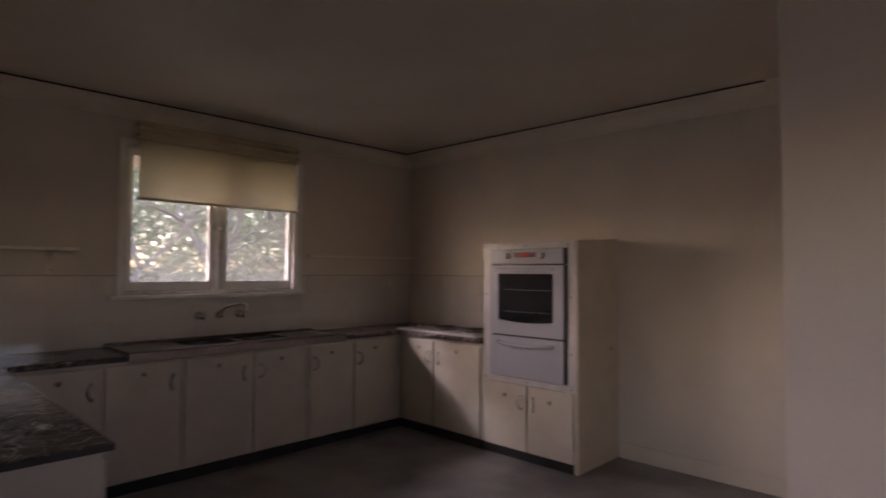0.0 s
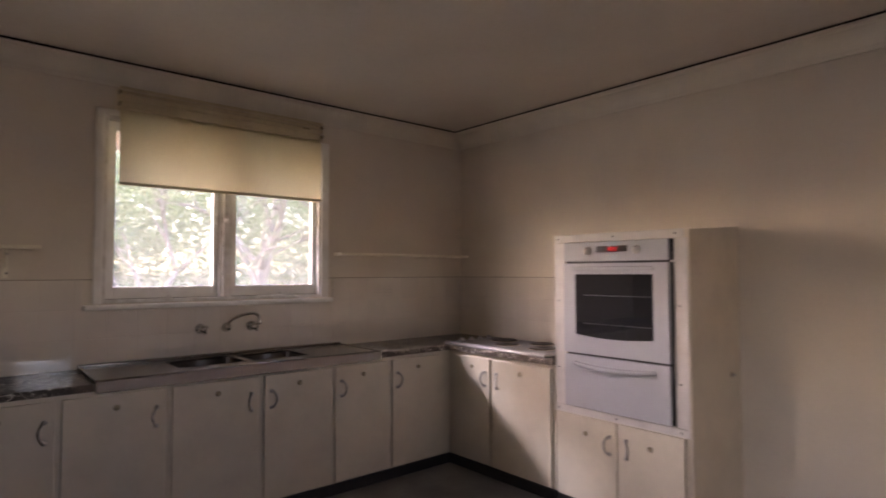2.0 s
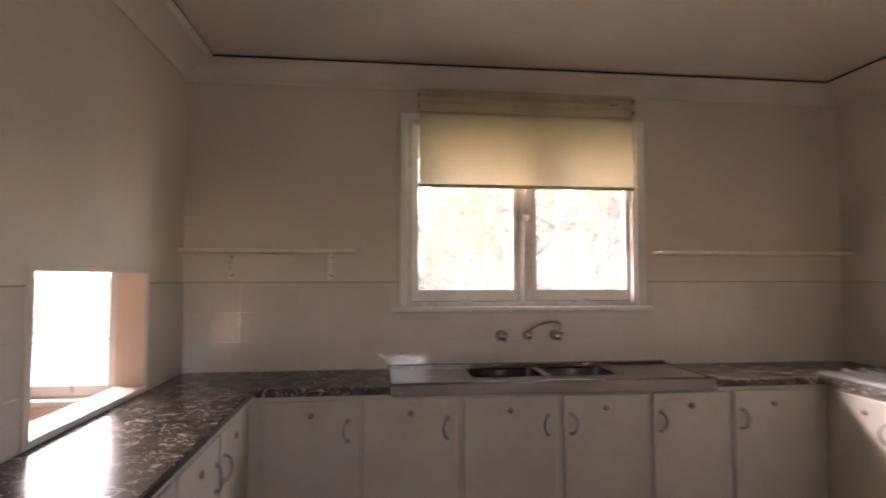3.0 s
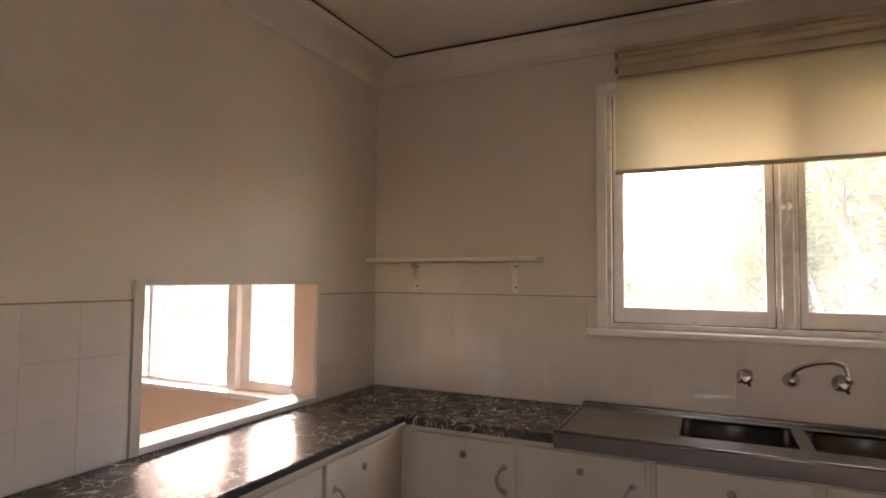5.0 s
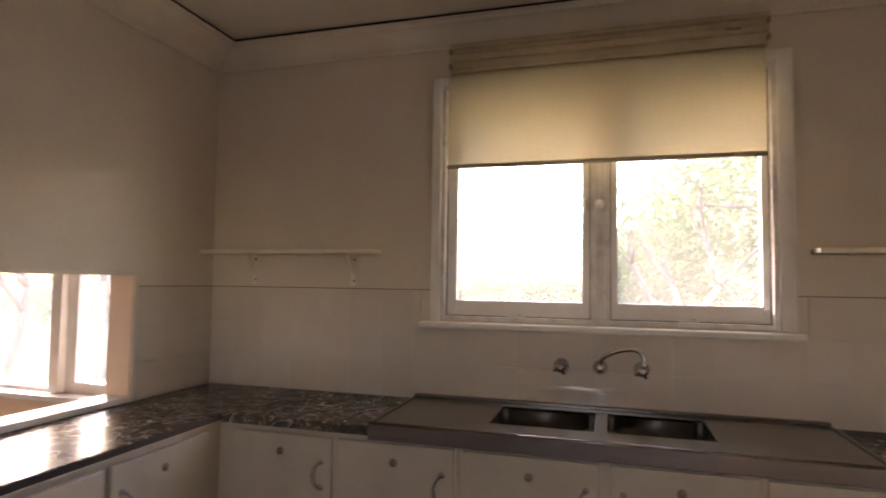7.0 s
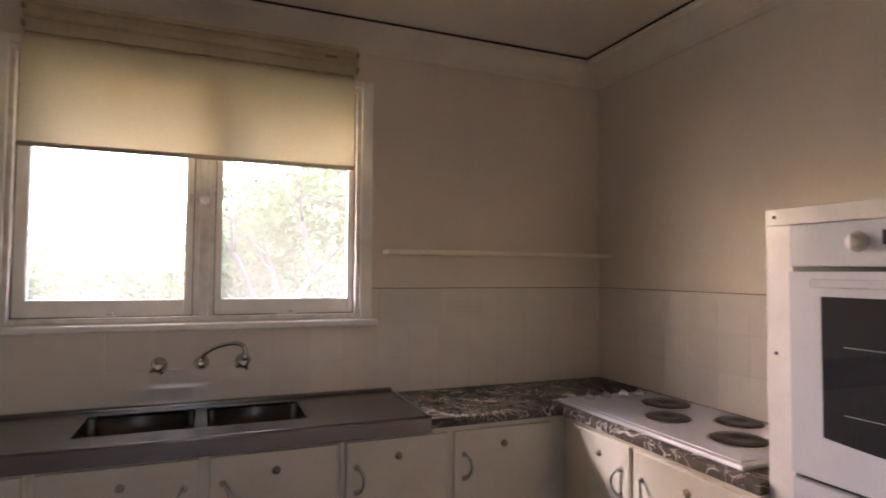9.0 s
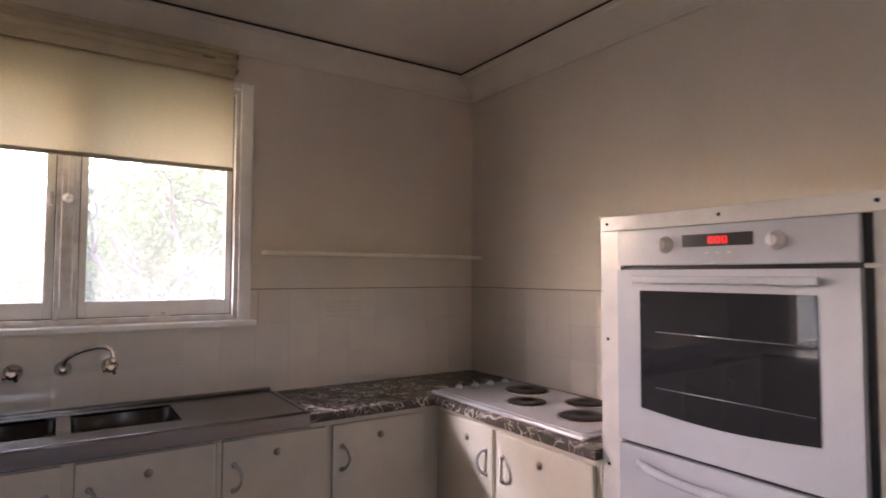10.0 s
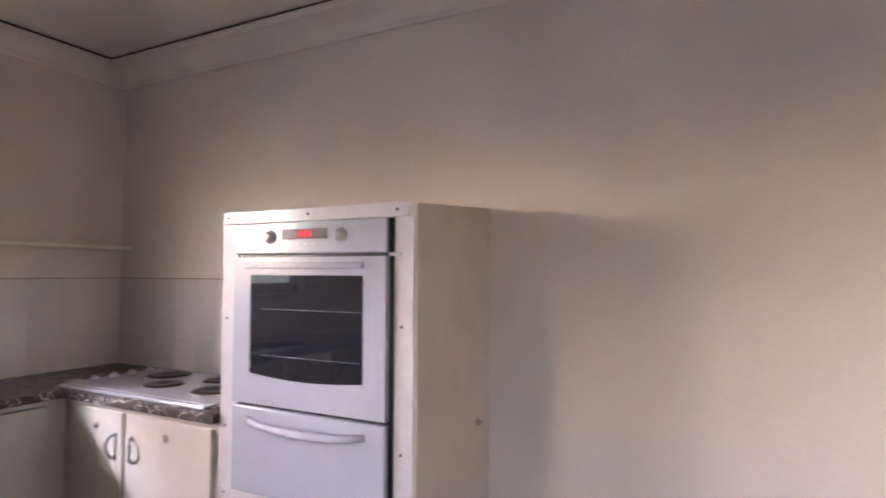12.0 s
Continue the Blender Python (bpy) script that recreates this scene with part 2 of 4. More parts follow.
def box(bm, lo, hi, bevel=0.0, segments=2):
    lo, hi = [min(a, b) for a, b in zip(lo, hi)], [max(a, b) for a, b in zip(lo, hi)]
    size = [b - a for a, b in zip(lo, hi)]
    mid = [(a + b) / 2 for a, b in zip(lo, hi)]
    made = bmesh.ops.create_cube(bm, size=1.0, matrix=Matrix.Translation(mid) @ Matrix.Diagonal((*size, 1)))
    if bevel:
        edges = {e for v in made["verts"] for e in v.link_edges}
        bmesh.ops.bevel(bm, geom=list(edges), offset=min(bevel, min(size) * 0.45), segments=segments, affect="EDGES", profile=0.5)
    return bm


def frame_of(direction):
    d = Vector(direction).normalized()
    a = d.orthogonal().normalized()
    return d, a, d.cross(a)


def tube(bm, pts, radius, seg=8, caps=True):
    """A round rod along points; radius may be one number or one for each point."""
    pts = [Vector(p) for p in pts]
    radii = radius if isinstance(radius, (list, tuple)) else [radius] * len(pts)
    rings, a = [], None
    for i, p in enumerate(pts):
        d = (pts[min(i + 1, len(pts) - 1)] - pts[max(i - 1, 0)]).normalized()
        a = d.orthogonal().normalized() if a is None else (a - d * a.dot(d)).normalized()
        b = d.cross(a)
        rings.append([bm.verts.new(p + radii[i] * (math.cos(k * math.tau / seg) * a + math.sin(k * math.tau / seg) * b)) for k in range(seg)])
    for r0, r1 in zip(rings, rings[1:]):
        for k in range(seg):
            bm.faces.new((r0[k], r0[(k + 1) % seg], r1[(k + 1) % seg], r1[k])).smooth = True
    if caps:
        bm.faces.new(rings[0][::-1])
        bm.faces.new(rings[-1])
    return bm


def lathe(bm, origin, axis, profile, seg=20):
    """Turned shape: profile rows are (radius, height along the axis)."""
    d, a, b = frame_of(axis)
    o = Vector(origin)
    rings = [[bm.verts.new(o + d * h + max(r, 1e-4) * (math.cos(k * math.tau / seg) * a + math.sin(k * math.tau / seg) * b)) for k in range(seg)] for r, h in profile]
    for r0, r1 in zip(rings, rings[1:]):
        for k in range(seg):
            bm.faces.new((r0[k], r0[(k + 1) % seg], r1[(k + 1) % seg], r1[k])).smooth = True
    bm.faces.new(rings[0][::-1])
    bm.faces.new(rings[-1])
    return bm


def smooth_path(pts, steps=6):
    """Catmull-Rom points through the given ones."""
    p = [Vector(x) for x in pts]
    p = [p[0] * 2 - p[1]] + p + [p[-1] * 2 - p[-2]]
    out = []
    for i in range(1, len(p) - 2):
        for s in range(steps):
            t = s / steps
            out.append(0.5 * ((2 * p[i]) + (p[i + 1] - p[i - 1]) * t + (2 * p[i - 1] - 5 * p[i] + 4 * p[i + 1] - p[i + 2]) * t * t + (3 * p[i] - p[i - 1] - 3 * p[i + 1] + p[i + 2]) * t ** 3))
    return out + [p[-2]]


def finish(name, bm, mat):
    bmesh.ops.recalc_face_normals(bm, faces=bm.faces)
    me = bpy.data.meshes.new(name)
    bm.to_mesh(me)
    bm.free()
    me.materials.append(mat)
    return me


def solid(name, bm, mat, label="", category="", group="", kind=""):
    """A top-level thing of one mesh."""
    return tagged(new(name, finish(name, bm, mat)), label, category, group, kind)


def thing(name, base, label, category, group="", kind=""):
    """An Empty at the thing's base, to carry its parts."""
    ob = new(name)
    ob.empty_display_size = 0.05
    ob.location = base
    BASE[ob.name] = Vector(base)
    return tagged(ob, label, category, group, kind)


def part(name, bm, mat, parent, label=""):
    base = BASE[parent.name]
    bm.transform(Matrix.Translation(-base))
    ob = new(name, finish(name, bm, mat))
    ob.parent = parent
    BASE[ob.name] = base
    return tagged(ob, label)


def boxed(name, lo, hi, mat, parent, bevel=0.002, label=""):
    return part(name, box(bmesh.new(), lo, hi, bevel), mat, parent, label)


def wall(name, axis, place, thick, u0, u1, z0, z1, mat, holes=(), label=""):
    """A wall across x or y with openings (u0, u1, z0, z1) through it."""
    bm = bmesh.new()
    us = sorted({u0, u1, *[h[0] for h in holes], *[h[1] for h in holes]})
    for a, b in zip(us, us[1:]):
        spans = [(z0, z1)]
        for h in holes:
            if h[0] <= a and b <= h[1]:
                spans = [s for lo, hi in spans for s in ((lo, min(hi, h[2])), (max(lo, h[3]), hi)) if s[1] - s[0] > 1e-6]
        for lo, hi in spans:
            if axis == "x":
                box(bm, (place, a, lo), (place + thick, b, hi))
            else:
                box(bm, (a, place, lo), (b, place + thick, hi))
    return solid(name, bm, mat, label, "wall", kind="structure")


# ---- structure ----
H = 2.825                 # ceiling
LEFT = -4.41              # kitchen face of the wall with the serving hatch
WIN = (-3.05, -1.517, 1.30, 2.50)
DINE = [(-7.9, -7.15, 0.77, 1.72), (-6.98, -5.56, 0.77, 1.72), (-5.49, -4.75, 0.77, 1.72)]
HATCH = (0.566, 1.55, 0.925, 1.500)
BACK = -6.2             # hall face of the unseen wall whose doorway is added for fill light
FILL_DOORWAY = (4.30, 4.85, 0.0, 2.20)
# unseen opening in the passage wall, added to light the west cabinets
FILL_OPENING = (-2.95, -2.35, 1.5, 2.15)

solid("floor", box(box(bmesh.new(), (-0.13, -9.1, -0.16), (3.6, 0.12, -0.045)), (3.6, BACK - 0.12, -0.16), (6.7, 0.12, -0.045)), FLOOR, "dark grey worn vinyl floor", "floor", kind="structure")
solid("ceiling", box(box(bmesh.new(), (-0.13, -9.3, H), (3.6, 0.7, H + 0.16)), (3.6, BACK - 0.2, H), (6.9, 0.7, H + 0.16)), CEIL, "flat dull cream plaster ceiling", "ceiling", kind="structure")
wall("wall_west", "x", -0.13, 0.13, LEFT - 0.12, 0.12, -0.3, H, WALL, [WIN], "cream painted wall with the sink window")
wall("wall_west_dining", "x", -0.13, 0.13, -9.1, LEFT - 0.12, -0.3, H, PEACH, DINE, "peach painted wall under the dining room windows")
wall("wall_north", "y", 0.0, 0.12, 0.0, 4.275, -0.05, H, WALL, (), "cream painted wall behind the wall oven")
wall("wall_hatch", "y", LEFT - 0.12, 0.12, 0.0, 3.6, -0.05, H, WALL, [HATCH], "cream painted wall with a serving hatch")
wall("wall_passage", "y", -1.85, 1.97, 4.275, 6.6, -0.05, H, HALL, (), "pinkish cream painted wall end beside the passage")
wall("wall_east", "x", 6.5, 0.12, BACK - 0.12, -1.85, -0.05, H, HALL, [FILL_OPENING], "pale painted wall of the passage with an unseen opening added for fill light")
wall("wall_dining_east", "x", 3.48, 0.12, -9.1, LEFT - 0.12, -0.05, H, PEACH, (), "peach painted inner wall of the dining room")
wall("wall_south", "y", -9.1, 0.12, 0.0, 3.48, -0.05, H, PEACH, (), "peach painted end wall of the dining room")
wall("wall_behind", "y", BACK - 0.12, 0.12, 3.6, 6.5, -0.05, H, HALL, [FILL_DOORWAY], "unseen pale painted wall with an open doorway added for fill light")


eave = bmesh.new()
prof = [(-0.131, 2.66), (-0.96, 2.47), (-0.96, 2.55), (-0.131, 2.90)]
ring = [[eave.verts.new((x, y, z)) for x, z in prof] for y in (-9.4, 0.8)]
for k in range(4):
    eave.faces.new((ring[0][k], ring[0][(k + 1) % 4], ring[1][(k + 1) % 4], ring[1][k]))
for r in ring:
    eave.faces.new(r)
eave_roof = thing("eave", (-0.131, -4.3, 2.36), "pinkish painted sloping eave outside the windows", "eave", kind="structure")
part("soffit", eave, EAVE, eave_roof)
boxed("gutter", (-1.05, -9.4, 2.455), (-0.962, 0.8, 2.56), WHITE, eave_roof, 0.01)


def cornice(name, start, end, inward, depth, drop=0.125, gap=0.015):
    """A cove moulding along a wall, with a dark open joint to the ceiling."""
    s, e, n = Vector(start), Vector(end), Vector(inward)
    prof = [(0.002, H - drop - 0.012), (0.012, H - drop - 0.012), (0.016, H - drop)]
    for k in range(9):
        a = k / 8 * math.pi / 2
        prof.append((0.016 + (depth - 0.045) * (1 - math.cos(a)), H - drop + (drop - gap - 0.022) * math.sin(a)))
    prof += [(depth - 0.022, H - gap - 0.018), (depth - 0.018, H - gap - 0.008), (depth, H - gap - 0.006), (depth, H - gap), (depth - 0.03, H - gap), (0.002, H - drop + 0.04)]
    bm = bmesh.new()
    ring = [[bm.verts.new(p + n * u + Vector((0, 0, z))) for u, z in prof] for p in (s, e)]
    for k in range(len(prof)):
        bm.faces.new((ring[0][k], ring[0][(k + 1) % len(prof)], ring[1][(k + 1) % len(prof)], ring[1][k]))
    for r in ring:
        bm.faces.new(r)
    ob = solid(name, bm, CORNICE, "cream cove cornice with a dark open joint under the ceiling", "cornice", kind="structure")
    if gap > 0.001:
        BASE[ob.name] = Vector((0, 0, 0))
        a, b = s + n * (depth - 0.012), e + n * (depth - 0.004)
        part("open_joint", box(bmesh.new(), (*a.xy, H - gap - 0.0005), (*b.xy, H - 0.0005)), GRIME, ob, "dark dirty open joint")
    return ob


cornice("cornice_west", (0, LEFT + 0.002, 0), (0, -0.002, 0), (1, 0, 0), 0.122)
cornice("cornice_north", (0.002, 0, 0), (3.78, 0, 0), (0, -1, 0), 0.178)
cornice("cornice_north_end", (3.781, 0, 0), (4.274, 0, 0), (0, -1, 0), 0.178, gap=0.0005)
cornice("cornice_south", (0.002, LEFT, 0), (3.6, LEFT, 0), (0, 1, 0), 0.186)
solid("baseboard", box(bmesh.new(), (2.612, -0.014, -0.045), (4.274, 0.0, 0.085), 0.003), WALL, "low cream skirting board", "skirting", kind="structure")

# ---- kitchen window ----
Y0, Y1, Z0, Z1 = WIN
window = thing("window_1", (0, (Y0 + Y1) / 2, Z0), "white painted two-light timber window above the sink", "window", kind="structure")
fr = bmesh.new()
for lo, hi in (((-0.13, Y0, Z0), (0.012, Y0 + 0.026, Z1)), ((-0.13, Y1 - 0.026, Z0), (0.012, Y1, Z1)), ((-0.13, Y0 + 0.026, Z1 - 0.03), (0.012, Y1 - 0.026, Z1)), ((-0.13, Y0 + 0.026, Z0), (0.010, Y1 - 0.026, Z0 + 0.022))):
    box(fr, lo, hi, 0.003)
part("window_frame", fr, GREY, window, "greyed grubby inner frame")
ca = bmesh.new()
for lo, hi in (((0.0, Y0 - 0.045, Z0 - 0.005), (0.022, Y0 + 0.004, Z1 + 0.035)), ((0.0, Y1 - 0.004, Z0 - 0.005), (0.022, Y1 + 0.062, Z1 + 0.035)), ((0.0, Y0 + 0.004, Z1 - 0.004), (0.022, Y1 - 0.004, Z1 + 0.035))):
    box(ca, lo, hi, 0.005)
part("architrave", ca, WHITE, window)
mull = bmesh.new()
box(mull, (-0.12, -2.312, Z0 + 0.022), (-0.012, -2.222, Z1 - 0.03), 0.004)
box(mull, (-0.02, -2.292, Z0 + 0.022), (0.008, -2.242, Z1 - 0.03), 0.006)
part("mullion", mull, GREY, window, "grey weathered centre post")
boxed("window_sill", (-0.02, Y0 - 0.095, Z0 - 0.040), (0.062, Y1 + 0.085, Z0 - 0.008), WHITE, window, 0.008)
for a, b, g0, g1 in ((Y0 + 0.0262, -2.3122, -2.972, -2.352), (-2.2218, Y1 - 0.0262, -2.188, -1.578)):
    sash = bmesh.new()
    zb, zt = Z0 + 0.0222, Z1 - 0.0302
    for lo, hi in (((-0.075, a, zb), (-0.032, g0, zt)), ((-0.075, g1, zb), (-0.032, b, zt)), ((-0.075, g0, zb), (-0.032, g1, 1.400)), ((-0.075, g0, 2.41), (-0.032, g1, zt))):
        box(sash, lo, hi, 0.004)
    sash = part("sash", sash, WHITE, window)
    pane = part("pane", box(bmesh.new(), (-0.057, g0 - 0.006, 1.394), (-0.053, g1 + 0.006, 2.416)), GLASS, sash, "clear glass pane")
    pane.visible_shadow = False
    # dark brown strips along the sash's lower edge and sides
    gap = box(bmesh.new(), (-0.034, a, zb - 0.004), (-0.026, b, zb + 0.003))
    box(gap, (-0.034, a - 0.002, zb + 0.003), (-0.028, a + 0.004, zt))
    box(gap, (-0.034, b - 0.004, zb + 0.003), (-0.028, b + 0.002, zt))
    part("sash_gap", gap, GAP, window, "dark brown strip along the gap round the sash")
    c = (a + b) / 2
    part("stay_catch", box(box(bmesh.new(), (-0.012, c - 0.045, Z0 + 0.023), (0.004, c + 0.045, Z0 + 0.031), 0.002), (-0.006, c + 0.01, Z0 + 0.03), (0.002, c + 0.03, Z0 + 0.045), 0.002), GREY, window)
latch = lathe(bmesh.new(), (0.008, -2.268, 1.868), (1, 0, 0), [(0.021, 0), (0.021, 0.006), (0.012, 0.010), (0.012, 0.018), (0.006, 0.022)], 18)
part("latch_rose", latch, WHITE, window, "round white plastic cord rose")
lock = box(bmesh.new(), (-0.034, -2.338, 1.835), (-0.016, -2.322, 1.895), 0.004)
part("sash_lock", lock, GREY, window)

# ---- dining room windows ----
for i, (a, b, z0, z1) in enumerate(DINE):
    w = thing("window_%d" % (i + 2), (0, (a + b) / 2, z0), "white framed dining room window with clear panes", "window", kind="structure")
    bars, edge = bmesh.new(), 0.085 if i == 2 else 0.030
    cuts = [a, b] if b - a < 0.9 else ([a, -7.50, b] if i == 0 else [a, -6.40, b])
    for k, u in enumerate(cuts):
        lo = u - 0.016 if 0 < k < len(cuts) - 1 else (u if k == 0 else u - edge)
        hi = u + 0.016 if 0 < k < len(cuts) - 1 else (u + edge if k == 0 else u)
        box(bars, (-0.10, lo, z0), (-0.02, hi, z1), 0.003)
    box(bars, (-0.10, a + edge, z0), (-0.02, b - edge, z0 + edge * 0.8), 0.003)
    box(bars, (-0.10, a + edge, z1 - 0.04), (-0.02, b - edge, z1), 0.003)
    part("window_frame", bars, WHITE, w)
    for u, v in zip(cuts, cuts[1:]):
        p = part("pane", box(bmesh.new(), (-0.062, u + 0.01, z0 + 0.02), (-0.058, v - 0.01, z1 - 0.03)), GLASS, w)
        p.visible_shadow = False
for u0, u1 in ((-5.56, -5.49), (-7.15, -6.98)):
    boxed("post", (-0.02, u0 - 0.006, 0.776), (0.028, u1 + 0.006, 1.73), WHITE if u0 > -6 else PEACH, w)
boxed("window_sill", (-0.02, -8.35, 0.735), (0.09, -4.60, 0.768), WHITE, w, 0.006)
stay = tube(bmesh.new(), [(-0.015, -5.02, 0.80), (0.004, -5.02, 0.83), (0.004, -5.02, 0.90)], 0.007)
part("window_stay", stay, PEWTER, w)

# ---- serving hatch lining ----
hx0, hx1, hz0, hz1 = HATCH
hatch = thing("serving_hatch", (hx0, LEFT, hz0), "white lined serving hatch through the wall", "hatch", kind="structure")
boxed("sill", (hx0 - 0.004, LEFT - 0.135, hz0 - 0.02), (hx1 + 0.004, LEFT + 0.014, hz0 + 0.006), WHITE, hatch, 0.003)
boxed("lining", (hx0, LEFT - 0.135, hz0 + 0.006), (hx0 + 0.006, LEFT + 0.003, hz1), PEACH, hatch, 0.001, "peach painted reveal")
boxed("lining", (hx1 - 0.006, LEFT - 0.135, hz0 + 0.006), (hx1, LEFT + 0.003, hz1), PEACH, hatch, 0.001)
trim = bmesh.new()
for lo, hi in (((hx0 - 0.022, LEFT, hz0 - 0.024), (hx0 - 0.001, LEFT + 0.012, hz1 + 0.022)), ((hx1 + 0.001, LEFT, hz0 - 0.024), (hx1 + 0.04, LEFT + 0.012, hz1 + 0.022)), ((hx0 - 0.001, LEFT, hz1), (hx1 + 0.001, LEFT + 0.012, hz1 + 0.022))):
    box(trim, lo, hi, 0.002)
part("architrave", trim, WALL, hatch)

# ---- worktops and sink ----
WT0, WT1 = 0.864, 0.903


def worktop(corners, fronts, label):
    """A slab from a plan outline with a laminated strip along its front edges."""
    top = thing("worktop", (*corners[0], WT0), label, "worktop", "kitchen worktops")
    bm = bmesh.new()
    f = bm.faces.new([bm.verts.new((x, y, WT0 + 0.002)) for x, y in corners])
    up = bmesh.ops.extrude_face_region(bm, geom=[f])
    bmesh.ops.translate(bm, verts=[v for v in up["geom"] if isinstance(v, bmesh.types.BMVert)], vec=(0, 0, WT1 - WT0 - 0.002))
    bmesh.ops.recalc_face_normals(bm, faces=bm.faces)
    bmesh.ops.bevel(bm, geom=[e for e in bm.edges if all(v.co.z > WT1 - 0.001 for v in e.verts)], offset=0.003, segments=2, affect="EDGES")
    part("slab", bm, MARBLE, top)
    for lo, hi, plain in fronts:
        boxed("edge_strip", (*lo, WT0 + 0.012 if plain else WT0), (*hi, WT1 - 0.003), EDGE if plain else MARBLE, top, 0.001, "thin dark edge strip" if plain else "marbled laminate edge strip")
        if plain:
            boxed("packing_strip", (*lo, WT0), (*hi, WT0 + 0.0115), CAB, top, 0.001, "cream packing strip")


worktop([(0.008, LEFT + 0.008), (2.718, LEFT + 0.008), (2.718, -3.859), (0.602, -3.859), (0.602, -3.166), (0.008, -3.166)], [((0.6045, -3.859), (2.718, -3.857), True), ((0.602, -3.859), (0.6045, -3.166), False), ((2.718, LEFT + 0.008), (2.7205, -3.859), True)], "dark brown marbled laminate worktop below the serving hatch")
worktop([(0.008, -1.345), (0.602, -1.345), (0.602, -0.678), (1.655, -0.678), (1.655, -0.008), (0.008, -0.008)], [((0.602, -1.345), (0.6045, -0.678), False), ((0.6045, -0.6805), (1.655, -0.678), False)], "dark brown marbled laminate worktop round the cooktop")

sink = thing("sink", (0.3, -2.25, 0.9), "long stainless steel double-bowl sink with two drainers", "sink")
sx0, sx1, sy0, sy1, st = 0.008, 0.612, -3.165, -1.346, 0.916
b0, b1 = (-2.700, -2.285), (-2.235, -1.845)
bx0, bx1 = 0.110, 0.445
top = bmesh.new()
ys = [sy0, b0[0], b0[1], b1[0], b1[1], sy1]
for a, b in zip(ys, ys[1:]):
    if (a, b) in (b0, b1):
        box(top, (sx0, a, st - 0.012), (bx0, b, st))
        box(top, (bx1, a, st - 0.012), (sx1, b, st))
    else:
        box(top, (sx0, a, st - 0.012), (sx1, b, st))
bmesh.ops.remove_doubles(top, verts=top.verts, dist=0.0001)
part("sink_top", top, STEEL, sink)
rim = bmesh.new()
tube(rim, [(sx1 - 0.006, sy0, st - 0.001), (sx1 - 0.006, sy1, st - 0.001)], 0.008, 10)
box(rim, (sx1 - 0.004, sy0, 0.852), (sx1 + 0.002, sy1, st - 0.002), 0.002)
part("front_apron", rim, STEEL, sink)
ridge = bmesh.new()
box(ridge, (sx0, sy0, st - 0.004), (sx0 + 0.030, sy1, st + 0.016), 0.006)
for yy in (sy0, sy1 - 0.014):
    box(ridge, (sx0 + 0.030, yy, st - 0.004), (sx1 - 0.012, yy + 0.014, st + 0.006), 0.004)
part("raised_edge", ridge, STEEL, sink)
for a, b in (b0, b1):
    bowl = bmesh.new()
    inner = bmesh.ops.create_cube(bowl, size=1.0, matrix=Matrix.Translation(((bx0 + bx1) / 2, (a + b) / 2, st - 0.09)) @ Matrix.Diagonal((bx1 - bx0, b - a, 0.178, 1)))
    bmesh.ops.delete(bowl, geom=[f for f in bowl.faces if all(v.co.z > st - 0.01 for v in f.verts)], context="FACES")
    bmesh.ops.bevel(bowl, geom=[e for e in bowl.edges if not e.is_boundary], offset=0.035, segments=4, affect="EDGES")
    for f in bowl.faces:
        f.smooth = True
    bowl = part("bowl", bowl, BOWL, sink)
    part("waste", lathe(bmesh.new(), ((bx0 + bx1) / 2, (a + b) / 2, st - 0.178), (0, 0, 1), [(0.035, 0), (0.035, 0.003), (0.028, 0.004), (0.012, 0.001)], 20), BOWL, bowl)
# ---- taps ----
taps = thing("wall_tap", (0.012, -2.266, 1.105), "old chrome wall-mounted sink taps with swivel spout", "tap")
for yy in (-2.444, -2.085):
    body = lathe(bmesh.new(), (0.010, yy, 1.105), (1, 0, 0), [(0.036, 0), (0.034, 0.006), (0.022, 0.016), (0.017, 0.030), (0.017, 0.045), (0.012, 0.050)], 24)
    body = part("tap_body", body, CHROME, taps)
    grip = lathe(bmesh.new(), (0.060, yy, 1.105), (1, 0, 0), [(0.012, 0), (0.024, 0.004), (0.026, 0.012), (0.022, 0.022), (0.010, 0.026)], 24)
    for k in range(4):
        a = k * math.pi / 2 + 0.5
        tube(grip, [(0.071, yy, 1.105), (0.071, yy + 0.036 * math.cos(a), 1.105 + 0.036 * math.sin(a))], [0.007, 0.009], 8)
    part("tap_handle", grip, CHROME, body)
sp = lathe(bmesh.new(), (0.010, -2.266, 1.105), (1, 0, 0), [(0.034, 0), (0.032, 0.006), (0.020, 0.016), (0.018, 0.045), (0.010, 0.052)], 24)
lathe(sp, (0.045, -2.266, 1.085), (0, 0, 1), [(0.014, 0), (0.019, 0.006), (0.019, 0.030), (0.013, 0.040)], 20)
part("spout_base", sp, CHROME, taps)
route = smooth_path([(0.045, -2.266, 1.120), (0.056, -2.254, 1.152), (0.084, -2.212, 1.182), (0.112, -2.160, 1.200), (0.132, -2.118, 1.204), (0.146, -2.088, 1.188), (0.148, -2.080, 1.150)], 5)
part("spout", tube(bmesh.new(), route, 0.0105, 12), CHROME, taps)
part("spout_nozzle", lathe(bmesh.new(), (0.148, -2.080, 1.158), (0, 0, -1), [(0.012, 0), (0.0145, 0.006), (0.0145, 0.024), (0.012, 0.030)], 16), CHROME, taps)


# ---- cabinets ----
def run_map(run):
    """Plan places from u along the front, v out from the wall."""
    return {"west": lambda u, v, z: (v, u, z), "north": lambda u, v, z: (u, -v, z), "south": lambda u, v, z: (u, LEFT + v, z)}[run]


